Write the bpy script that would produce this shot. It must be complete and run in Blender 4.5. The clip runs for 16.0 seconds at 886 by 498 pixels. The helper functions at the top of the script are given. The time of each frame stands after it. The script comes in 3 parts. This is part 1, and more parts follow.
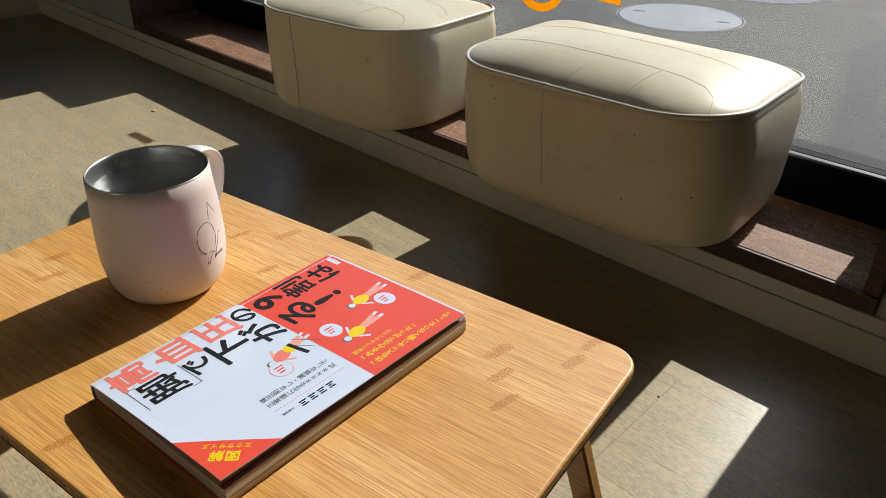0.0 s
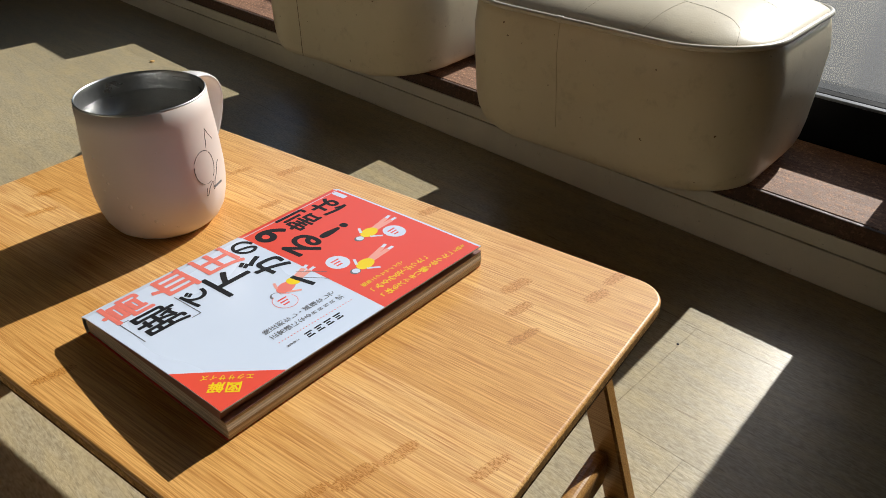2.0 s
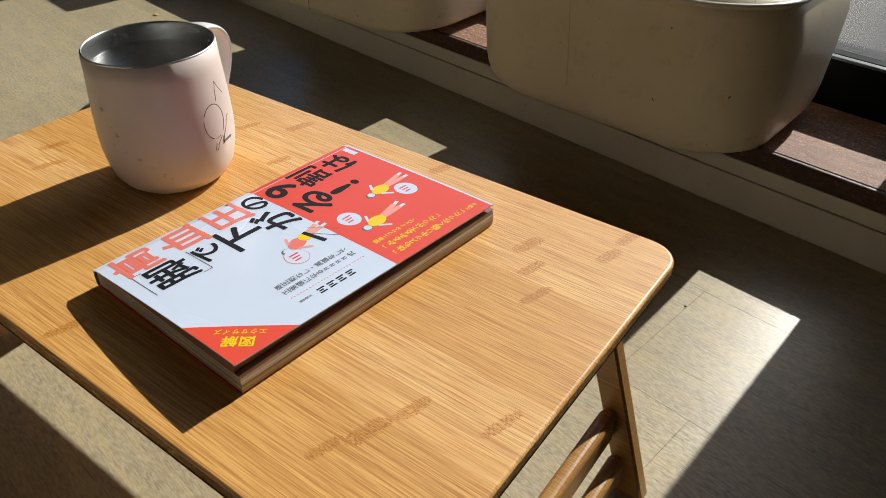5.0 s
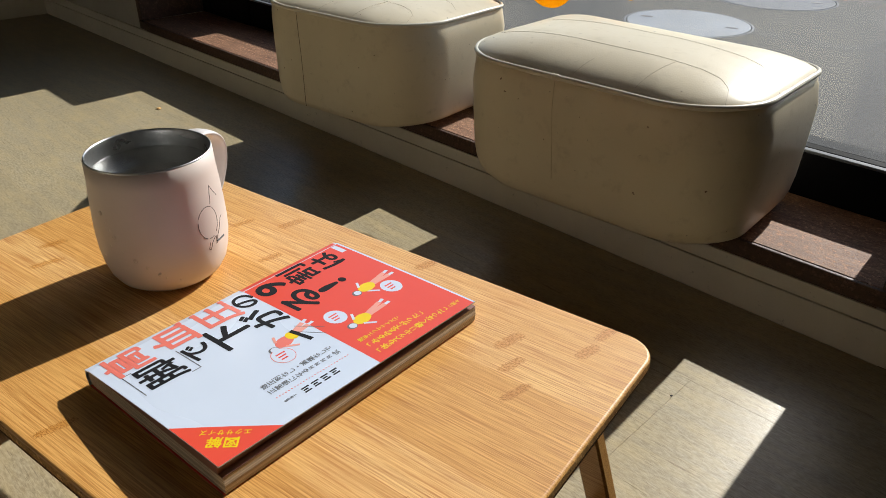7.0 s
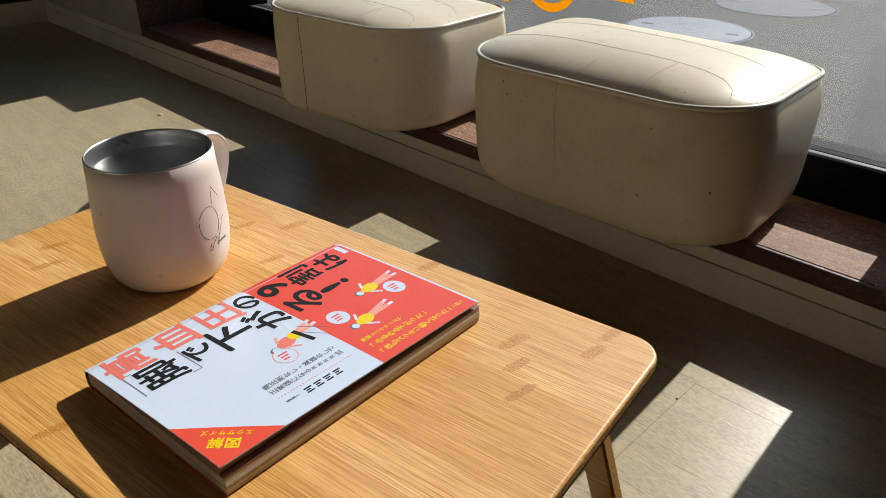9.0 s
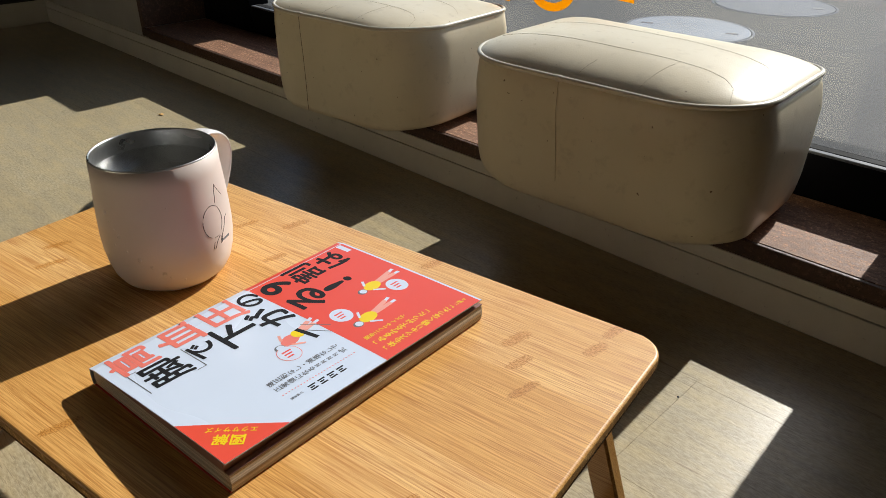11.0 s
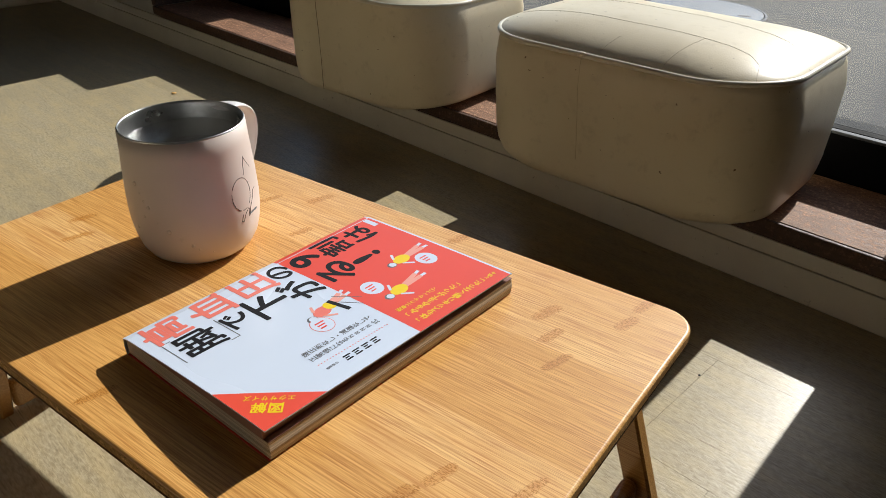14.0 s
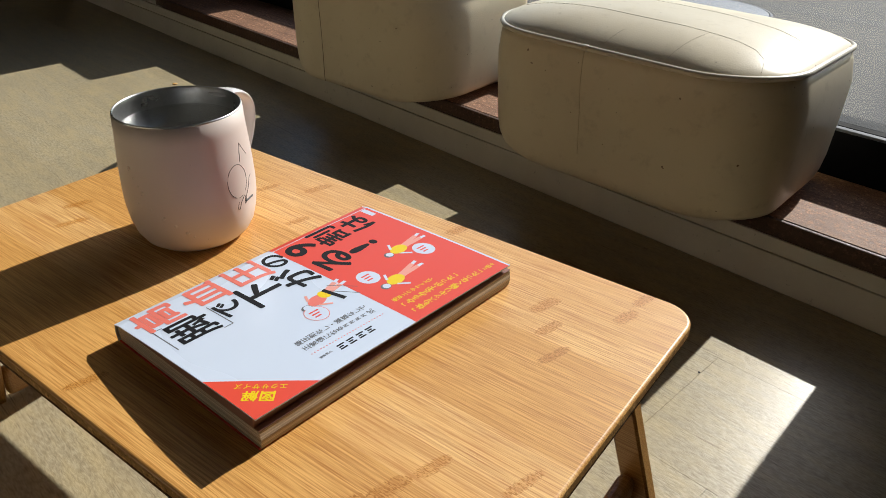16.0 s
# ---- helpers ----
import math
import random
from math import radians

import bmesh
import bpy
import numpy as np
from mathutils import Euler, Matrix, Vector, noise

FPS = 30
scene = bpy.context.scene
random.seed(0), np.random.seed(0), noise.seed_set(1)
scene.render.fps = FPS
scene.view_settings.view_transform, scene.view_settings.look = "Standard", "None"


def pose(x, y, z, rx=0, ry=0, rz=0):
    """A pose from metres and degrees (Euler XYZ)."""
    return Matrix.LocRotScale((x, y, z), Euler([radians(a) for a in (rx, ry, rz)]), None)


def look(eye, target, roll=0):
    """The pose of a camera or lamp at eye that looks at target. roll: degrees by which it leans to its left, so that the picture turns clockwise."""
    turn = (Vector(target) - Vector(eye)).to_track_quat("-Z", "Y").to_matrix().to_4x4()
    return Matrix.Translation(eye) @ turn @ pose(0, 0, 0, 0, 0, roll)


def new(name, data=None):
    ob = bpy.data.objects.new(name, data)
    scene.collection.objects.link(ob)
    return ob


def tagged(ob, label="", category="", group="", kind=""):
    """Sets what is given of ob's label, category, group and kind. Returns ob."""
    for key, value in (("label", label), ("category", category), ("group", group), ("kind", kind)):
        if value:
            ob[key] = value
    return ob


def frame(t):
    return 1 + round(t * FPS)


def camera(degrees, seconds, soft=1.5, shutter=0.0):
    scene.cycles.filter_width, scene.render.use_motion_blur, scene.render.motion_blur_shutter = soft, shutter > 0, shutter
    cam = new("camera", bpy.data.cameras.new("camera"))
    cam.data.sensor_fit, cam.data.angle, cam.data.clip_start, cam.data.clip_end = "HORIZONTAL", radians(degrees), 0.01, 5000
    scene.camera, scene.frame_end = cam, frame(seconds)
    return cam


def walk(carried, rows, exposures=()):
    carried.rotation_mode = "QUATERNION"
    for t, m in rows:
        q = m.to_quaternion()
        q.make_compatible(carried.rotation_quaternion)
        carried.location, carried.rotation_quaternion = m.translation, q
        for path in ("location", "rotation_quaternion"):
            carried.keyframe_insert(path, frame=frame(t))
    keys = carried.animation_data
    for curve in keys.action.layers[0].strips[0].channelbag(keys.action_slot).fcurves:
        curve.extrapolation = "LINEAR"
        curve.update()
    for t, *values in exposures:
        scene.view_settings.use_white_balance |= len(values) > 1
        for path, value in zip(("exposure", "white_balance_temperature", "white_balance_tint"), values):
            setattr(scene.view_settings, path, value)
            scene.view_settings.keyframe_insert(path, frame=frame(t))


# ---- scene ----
cam = camera(62.7, 16.0, soft=0.6)
PATH = [
    (0, (0.18, -0.325, 0.461), (-0.81, 1.085, -0.555), 0.5),
    (0.5, (0.178, -0.322, 0.455), (-0.817, 1.092, -0.551), 0.4),
    (1, (0.175, -0.321, 0.445), (-0.822, 1.091, -0.562), 0.4),
    (1.5, (0.17, -0.32, 0.434), (-0.82, 1.076, -0.601), 0.4),
    (2, (0.168, -0.318, 0.425), (-0.804, 1.049, -0.664), 0.3),
    (2.5, (0.162, -0.317, 0.412), (-0.789, 1.015, -0.738), 0.4),
    (3, (0.16, -0.32, 0.413), (-0.784, 1.005, -0.75), 0.7),
    (3.5, (0.16, -0.32, 0.412), (-0.782, 0.998, -0.759), 0.7),
    (3.7, (0.158, -0.32, 0.41), (-0.781, 0.998, -0.766), 0.8),
    (5.8, (0.167, -0.322, 0.428), (-0.776, 0.995, -0.745), 1.0),
    (6, (0.168, -0.323, 0.429), (-0.791, 1.023, -0.6955), 1.0),
    (6.5, (0.172, -0.321, 0.439), (-0.828, 1.084, -0.573), 0.8),
    (7, (0.174, -0.321, 0.44), (-0.834, 1.092, -0.555), 0.7),
    (7.5, (0.174, -0.322, 0.44), (-0.836, 1.094, -0.547), 0.6),
    (8, (0.174, -0.323, 0.441), (-0.84, 1.096, -0.537), 0.5),
    (8.5, (0.171, -0.322, 0.434), (-0.845, 1.099, -0.542), 0.5),
    (9, (0.172, -0.321, 0.433), (-0.844, 1.099, -0.541), 0.5),
    (11.5, (0.172, -0.324, 0.433), (-0.845, 1.096, -0.542), 0.4),
    (12, (0.17, -0.323, 0.425), (-0.847, 1.09, -0.56), 0.2),
    (12.5, (0.17, -0.324, 0.424), (-0.845, 1.085, -0.569), 0.2),
    (13, (0.164, -0.327, 0.422), (-0.848, 1.078, -0.578), 0.4),
    (13.5, (0.159, -0.332, 0.421), (-0.854, 1.068, -0.587), 0.5),
    (14, (0.16, -0.335, 0.426), (-0.852, 1.062, -0.585), 0.6),
    (14.5, (0.161, -0.335, 0.426), (-0.853, 1.061, -0.586), 0.8),
    (15, (0.161, -0.333, 0.424), (-0.853, 1.062, -0.588), 1.0),
    (15.5, (0.161, -0.332, 0.422), (-0.853, 1.062, -0.592), 1.1),
    (16, (0.16, -0.331, 0.419), (-0.853, 1.061, -0.598), 1.3),
]
walk(cam, [(t, look(eye, target, roll)) for t, eye, target, roll in PATH])

# ---- light ----
SUN_ELEVATION, SUN_EAST = 33.0, 6.2      # degrees; the window wall looks almost straight at the sun
to_sun = Vector((math.sin(radians(SUN_EAST)) * math.cos(radians(SUN_ELEVATION)), math.cos(radians(SUN_EAST)) * math.cos(radians(SUN_ELEVATION)), math.sin(radians(SUN_ELEVATION))))
world = bpy.data.worlds.new("world")
scene.world = world
world.use_nodes = True
sky = world.node_tree.nodes.new("ShaderNodeTexSky")
sky.sky_type, sky.sun_disc = "NISHITA", False
sky.sun_elevation, sky.sun_rotation = radians(SUN_ELEVATION), radians(SUN_EAST)
world.node_tree.links.new(sky.outputs[0], world.node_tree.nodes["Background"].inputs[0])
world.node_tree.nodes["Background"].inputs[1].default_value = 0.12
sun_data = bpy.data.lights.new("sun", "SUN")
sun_data.energy, sun_data.angle, sun_data.color = 5.0, radians(0.53), (1.0, 0.95, 0.91)
sun = new("sun", sun_data)
sun.matrix_world = look((0, 0, 0), -to_sun) @ Matrix.Translation((0, 0, 6))
scene.view_settings.exposure = 0.45

# ---- materials ----
WALL_TURN = -9.0              # degrees by which the window wall is turned from x


class Mat:
    """A node material with a small wiring kit."""

    def __init__(self, name, rough=0.5, metal=0.0, space="Object"):
        self.m = bpy.data.materials.new(name)
        self.m.use_nodes = True
        self.t = self.m.node_tree
        self.b = self.t.nodes["Principled BSDF"]
        self.b.inputs["Roughness"].default_value = rough
        self.b.inputs["Metallic"].default_value = metal
        self.co = self.t.nodes.new("ShaderNodeTexCoord").outputs[space]

    def node(self, kind, **values):
        n = self.t.nodes.new(kind)
        for k, v in values.items():
            n.inputs[k].default_value = v
        return n

    def link(self, a, b):
        self.t.links.new(a, b)

    def scaled(self, sx, sy, sz, rot=0.0):
        n = self.node("ShaderNodeMapping")
        n.inputs["Scale"].default_value = (sx, sy, sz)
        n.inputs["Rotation"].default_value = (0, 0, rot)
        self.link(self.co, n.inputs["Vector"])
        return n.outputs[0]

    def noise(self, scale, detail=4.0, rough=0.55, vec=None, warp=0.0):
        n = self.node("ShaderNodeTexNoise", Scale=scale, Detail=detail, Roughness=rough, Distortion=warp)
        self.link(vec or self.co, n.inputs["Vector"])
        return n.outputs[0]

    def math(self, op, a, b=0.0, clamp=False):
        n = self.t.nodes.new("ShaderNodeMath")
        n.operation, n.use_clamp = op, clamp
        for k, v in ((0, a), (1, b)):
            if isinstance(v, (int, float)):
                n.inputs[k].default_value = v
            else:
                self.link(v, n.inputs[k])
        return n.outputs[0]

    def ramp(self, fac, lo, hi, a=0.0, b=1.0):
        n = self.node("ShaderNodeMapRange")
        for k, v in ((1, lo), (2, hi), (3, a), (4, b)):
            n.inputs[k].default_value = v
        self.link(fac, n.inputs[0])
        return n.outputs[0]

    def mix(self, fac, a, b, how="MIX"):
        n = self.t.nodes.new("ShaderNodeMix")
        n.data_type, n.blend_type = "RGBA", how
        for k, v in ((0, fac), (6, a), (7, b)):
            if isinstance(v, tuple):
                n.inputs[k].default_value = (*v, 1)[:4]
            elif isinstance(v, (int, float)):
                n.inputs[k].default_value = v
            else:
                self.link(v, n.inputs[k])
        return n.outputs[2]

    def random(self):
        return self.t.nodes.new("ShaderNodeObjectInfo").outputs["Random"]

    def color(self, c):
        if isinstance(c, tuple):
            self.b.inputs["Base Color"].default_value = (*c, 1)
        else:
            self.link(c, self.b.inputs["Base Color"])

    def rough(self, r):
        self.link(r, self.b.inputs["Roughness"])

    def bump(self, h, strength=0.3, distance=0.001):
        n = self.node("ShaderNodeBump", Strength=strength, Distance=distance)
        self.link(h, n.inputs["Height"])
        self.link(n.outputs[0], self.b.inputs["Normal"])


def plain(name, c, rough=0.5, metal=0.0, grain=60.0, amount=0.12):
    m = Mat(name, rough, metal)
    n = m.noise(grain, 5)
    n2 = m.noise(grain / 9, 3)
    f = m.math("ADD", m.math("MULTIPLY", n, 0.5), m.math("MULTIPLY", n2, 0.5))
    dark = tuple(x * (1 - amount) for x in c)
    light = tuple(min(1, x * (1 + amount)) for x in c)
    m.color(m.mix(m.ramp(f, 0.35, 0.65), dark, light))
    m.rough(m.ramp(n2, 0.3, 0.7, max(0.02, rough - 0.08), min(1, rough + 0.08)))
    return m


NODES = ((-0.001, -0.005), (0.0125, -0.0235), (0.027, -0.043), (0.043, 0.014), (0.044, 0.037), (0.006, -0.186), (0.015, -0.168), (0.023, -0.146), (0.060, -0.130),
         (-0.337, -0.106), (-0.314, -0.124), (-0.250, 0.001), (-0.219, 0.023), (-0.193, -0.023), (-0.151, -0.209), (-0.0955, 0.037), (-0.318, -0.060))


def bamboo(name, tone=1.0, nodes=(), pale=0.0):
    m = Mat(name, 0.32)
    fine = m.noise(1.0, 2, 0.6, m.scaled(34, 2300, 2300))
    fibre = m.noise(1.0, 3, 0.65, m.scaled(20, 1000, 1000), 0.1)
    broad = m.noise(1.0, 2, 0.5, m.scaled(2.0, 62, 62))
    f = m.math("ADD", m.math("MULTIPLY", fine, 0.4), m.math("MULTIPLY", fibre, 0.6))
    c = m.mix(m.ramp(f, 0.40, 0.58), (0.40 * tone, 0.155 * tone, (0.028 + 0.02 * pale) * tone), (min(0.95, 0.88 * tone), (0.515 + 0.03 * pale) * tone, (0.175 + 0.05 * pale) * tone))
    c = m.mix(m.ramp(broad, 0.3, 0.7, 0.0, 0.45), c, (0.70 * tone, 0.36 * tone, 0.10 * tone))
    c = m.mix(m.math("MULTIPLY", m.random(), 0.15), c, (0.52 * tone, 0.235 * tone, 0.055 * tone))
    strip = m.node("ShaderNodeTexVoronoi", Scale=1.0)      # glued strips, each of its own tone
    m.link(m.scaled(0.9, 130, 0.001), strip.inputs["Vector"])
    tint = m.t.nodes.new("ShaderNodeSeparateColor")
    m.link(strip.outputs["Color"], tint.inputs[0])
    c = m.mix(m.ramp(tint.outputs[0], 0.0, 1.0, 0.0, 0.34), c, (0.47 * tone, 0.20 * tone, 0.042 * tone))
    h = f
    if nodes:
        geo = m.t.nodes.new("ShaderNodeNewGeometry")
        sep = m.t.nodes.new("ShaderNodeSeparateXYZ")
        m.link(geo.outputs["Position"], sep.inputs[0])
        total = None
        for k, (x, y) in enumerate(nodes):
            dx = m.math("MULTIPLY", m.math("SUBTRACT", m.math("ADD", sep.outputs[0], m.math("MULTIPLY", sep.outputs[1], -0.25)), x - 0.25 * y), 185 + 40 * (k % 3))
            dy = m.math("MULTIPLY", m.math("SUBTRACT", sep.outputs[1], y), 78 + 16 * (k % 2))
            dy = m.math("MULTIPLY", dy, dy)
            d = m.math("ADD", m.math("MULTIPLY", dx, dx), m.math("MULTIPLY", dy, dy))
            g = m.math("SUBTRACT", 1.0, d, True)
            total = g if total is None else m.math("MAXIMUM", total, g)
        dots = m.noise(1.0, 1, 0.5, m.scaled(560, 1500, 300))
        edge = m.noise(1.0, 2, 0.5, m.scaled(160, 420, 300))
        total = m.math("SUBTRACT", total, m.ramp(edge, 0.30, 0.70, 0.0, 0.5), True)
        c = m.mix(m.ramp(total, 0.0, 0.6, 0.0, 0.45), c, (0.50 * tone, 0.20 * tone, 0.036 * tone))
        mask = m.math("MULTIPLY", m.ramp(total, 0.0, 0.25), m.ramp(dots, 0.50, 0.58))
        c = m.mix(m.math("MULTIPLY", mask, 0.95), c, (0.38 * tone, 0.15 * tone, 0.020 * tone))
        h = m.math("SUBTRACT", f, m.math("MULTIPLY", mask, 1.3))
    m.color(c)
    m.rough(m.ramp(f, 0.3, 0.7, 0.42, 0.28))
    m.bump(h, 0.18, 0.0004)
    m.b.inputs["Coat Weight"].default_value = 0.28
    m.b.inputs["Coat Roughness"].default_value = 0.14
    return m


def floor_material():
    m = Mat("floor_board", 0.4, space="Generated")
    geo = m.t.nodes.new("ShaderNodeNewGeometry")
    m.co = geo.outputs["Position"]
    m.co = m.scaled(1, 1, 1, radians(-WALL_TURN))        # along the boards and across them
    grain = m.noise(1.0, 4, 0.65, m.scaled(150, 480, 1), 0.4)
    patch = m.noise(1.0, 4, 0.6, m.scaled(6, 26, 1))
    worn = m.noise(7.0, 6, 0.65)
    spots = m.noise(150.0, 4, 0.7)
    c = m.mix(m.ramp(grain, 0.36, 0.62), (0.285, 0.235, 0.142), (0.51, 0.435, 0.29))
    c = m.mix(m.ramp(patch, 0.40, 0.66, 0, 0.28), c, (0.34, 0.275, 0.18))
    c = m.mix(m.ramp(worn, 0.45, 0.75, 0, 0.25), c, (0.54, 0.49, 0.39))
    c = m.mix(m.math("MULTIPLY", m.random(), 0.45), c, (0.32, 0.255, 0.15))
    blotch = m.noise(1.0, 3, 0.6, m.scaled(16, 60, 1))
    c = m.mix(m.ramp(blotch, 0.42, 0.70, 0, 0.42), c, (0.58, 0.45, 0.23))
    scratch = m.noise(1.0, 2, 0.5, m.scaled(9, 300, 1), 0.6)
    c = m.mix(m.math("MULTIPLY", m.ramp(scratch, 0.66, 0.70), m.ramp(worn, 0.50, 0.56, 0, 0.6)), c, (0.15, 0.11, 0.06))
    pore = m.noise(1.0, 2, 0.5, m.scaled(60, 1100, 1))
    c = m.mix(m.ramp(pore, 0.60, 0.68, 0, 0.55), c, (0.17, 0.13, 0.075))
    c = m.mix(m.ramp(spots, 0.70, 0.80, 0, 0.25), c, (0.12, 0.09, 0.06))
    m.color(c)
    m.rough(m.ramp(worn, 0.3, 0.7, 0.27, 0.35))
    m.b.inputs["Specular IOR Level"].default_value = 0.39
    m.bump(m.math("ADD", m.math("MULTIPLY", grain, 0.7), m.math("MULTIPLY", spots, 0.3)), 0.26, 0.0012)
    return m


def vinyl(name):
    m = Mat(name, 0.36)
    cell = m.node("ShaderNodeTexVoronoi", Scale=620.0)
    m.link(m.co, cell.inputs["Vector"])
    fold = m.noise(26.0, 4)
    dirt = m.noise(60.0, 5, 0.7)
    spot = m.noise(150.0, 2, 0.5)
    wide = m.noise(7.0, 3)
    c = m.mix(m.ramp(wide, 0.3, 0.7), (0.655, 0.565, 0.400), (0.73, 0.64, 0.47))
    c = m.mix(m.ramp(dirt, 0.56, 0.80, 0, 0.4), c, (0.38, 0.30, 0.19))
    c = m.mix(m.ramp(spot, 0.742, 0.757, 0, 0.85), c, (0.12, 0.06, 0.03))
    m.color(c)
    m.rough(m.ramp(dirt, 0.3, 0.7, 0.27, 0.36))
    m.b.inputs["Specular IOR Level"].default_value = 0.17
    m.bump(m.math("ADD", m.math("MULTIPLY", cell.outputs["Distance"], 0.35), m.math("MULTIPLY", fold, 1.6)), 0.20, 0.0010)
    return m


def old_wood(name, a, b, rough=0.5, shine=0.5):
    m = Mat(name, rough)
    grain = m.noise(1.0, 6, 0.7, m.scaled(14, 160, 160), 0.4)
    chip = m.noise(190.0, 5, 0.75)
    pit = m.noise(420.0, 3, 0.7)
    wide = m.noise(12.0, 5, 0.65)
    c = m.mix(m.ramp(grain, 0.3, 0.7), a, b)
    c = m.mix(m.ramp(chip, 0.52, 0.66, 0, 0.8), c, tuple(min(1, x * 2.1 + 0.03) for x in b))
    c = m.mix(m.ramp(pit, 0.56, 0.66, 0, 0.75), c, tuple(x * 0.35 for x in a))
    c = m.mix(m.ramp(wide, 0.45, 0.75, 0, 0.6), c, tuple(x * 0.6 for x in a))
    m.color(c)
    m.rough(m.ramp(chip, 0.3, 0.7, rough - 0.1, rough + 0.2))
    m.b.inputs["Specular IOR Level"].default_value = shine
    m.bump(m.math("ADD", m.math("ADD", grain, chip), pit), 0.6, 0.0008)
    return m


def painted(name, c, rough=0.45, dirt=(0.12, 0.08, 0.04), much=0.5):
    m = Mat(name, rough)
    geo = m.t.nodes.new("ShaderNodeNewGeometry")
    m.co = geo.outputs["Position"]
    fine = m.noise(130.0, 5, 0.7)
    wide = m.noise(11.0, 5, 0.6)
    chip = m.noise(85.0, 4, 0.75)
    k = m.mix(m.ramp(wide, 0.35, 0.7), tuple(x * 0.88 for x in c), c)
    k = m.mix(m.ramp(chip, 0.64, 0.74, 0, much), k, dirt)
    m.color(k)
    m.rough(m.ramp(fine, 0.3, 0.7, rough - 0.1, rough + 0.12))
    m.bump(m.math("ADD", fine, m.math("MULTIPLY", wide, 2.0)), 0.25, 0.0006)
    return m


def concrete(name, c):
    m = Mat(name, 0.85)
    geo = m.t.nodes.new("ShaderNodeNewGeometry")
    m.co = geo.outputs["Position"]
    fine = m.noise(90.0, 6, 0.75)
    wide = m.noise(1.6, 6, 0.65)
    mid = m.noise(9.0, 5, 0.65)
    k = m.mix(m.ramp(wide, 0.3, 0.7), tuple(x * 0.72 for x in c), tuple(x * 1.15 for x in c))
    k = m.mix(m.ramp(mid, 0.4, 0.7, 0, 0.45), k, tuple(x * 0.7 for x in c))
    k = m.mix(m.ramp(fine, 0.55, 0.75, 0, 0.4), k, tuple(x * 1.5 for x in c))
    m.color(k)
    m.bump(m.math("ADD", fine, mid), 0.2, 0.002)
    return m


def paper_edges():
    m = Mat("page_edges", 0.75)
    lines = m.noise(1.0, 3, 0.6, m.scaled(4, 4, 2600))
    m.color(m.mix(m.ramp(lines, 0.35, 0.65), (0.25, 0.19, 0.13), (0.72, 0.62, 0.48)))
    m.bump(lines, 0.4, 0.0003)
    return m


def clear(name, ior, tint, rough=0.0):
    """Clear thin glass or water: light goes straight through, and the surface glints."""
    m = Mat(name, rough)
    t = m.t
    t.nodes.remove(m.b)
    see = t.nodes.new("ShaderNodeBsdfTransparent")
    see.inputs[0].default_value = (*tint, 1)
    shine = t.nodes.new("ShaderNodeBsdfGlossy")
    shine.inputs["Roughness"].default_value = rough
    w = t.nodes.new("ShaderNodeLayerWeight")
    w.inputs[0].default_value = 0.5
    f0 = ((ior - 1) / (ior + 1)) ** 2
    f = m.math("ADD", m.math("MULTIPLY", m.math("POWER", w.outputs["Facing"], 5.0), 1 - f0), f0)
    mix = t.nodes.new("ShaderNodeMixShader")
    m.link(f, mix.inputs[0])
    m.link(see.outputs[0], mix.inputs[1])
    m.link(shine.outputs[0], mix.inputs[2])
    m.link(mix.outputs[0], t.nodes["Material Output"].inputs["Surface"])
    return m


def film(name, c):
    """Coloured film on glass: it glows with the light behind it."""
    m = Mat(name, 0.4)
    t = m.t
    k = m.mix(m.ramp(m.noise(120.0, 3), 0.3, 0.7), tuple(x * 0.93 for x in c), c)
    m.color(k)
    back = t.nodes.new("ShaderNodeBsdfTranslucent")
    m.link(k, back.inputs[0])
    mix = t.nodes.new("ShaderNodeMixShader")
    mix.inputs[0].default_value = 0.6
    m.link(m.b.outputs[0], mix.inputs[1])
    m.link(back.outputs[0], mix.inputs[2])
    thin = t.nodes.new("ShaderNodeBsdfTransparent")
    m.link(k, thin.inputs[0])
    both = t.nodes.new("ShaderNodeMixShader")
    both.inputs[0].default_value = 0.35
    m.link(mix.outputs[0], both.inputs[1])
    m.link(thin.outputs[0], both.inputs[2])
    m.link(both.outputs[0], t.nodes["Material Output"].inputs["Surface"])
    return m


BAMBOO = bamboo("bamboo_top", 1.02, NODES)
BAMBOO_PALE = bamboo("bamboo_top_pale", 1.17, NODES, 1.0)
BAMBOO_LEG = bamboo("bamboo_leg", 0.66)
DARK_EDGE = old_wood("dark_bamboo_edge", (0.05, 0.024, 0.010), (0.13, 0.065, 0.027), 0.75, 0.05)
END_GRAIN = old_wood("bamboo_end_grain", (0.30, 0.145, 0.045), (0.50, 0.28, 0.10), 0.7, 0.08)
FLOOR = floor_material()
VINYL = vinyl("cream_vinyl")
PIPING = plain("cream_piping", (0.66, 0.60, 0.48), 0.35)
THREAD = plain("brown_thread", (0.47, 0.38, 0.25), 0.8)
# this dark one and SEAM hold the front seams' crease shadow in their colour
SEAM_SHADE_DARK = plain("seam_shade_dark", (0.16, 0.11, 0.06), 0.8)
SEAM = plain("seam_shade_brown", (0.56, 0.46, 0.30), 0.7)
SILL = old_wood("red_brown_sill", (0.15, 0.068, 0.036), (0.35, 0.19, 0.11), 0.62, 0.3)
TRIM = old_wood("dark_brown_trim", (0.05, 0.022, 0.012), (0.10, 0.05, 0.028), 0.55)
BASE = painted("cream_baseboard_paint", (0.72, 0.67, 0.56))
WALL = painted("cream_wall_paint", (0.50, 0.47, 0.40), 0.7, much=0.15)
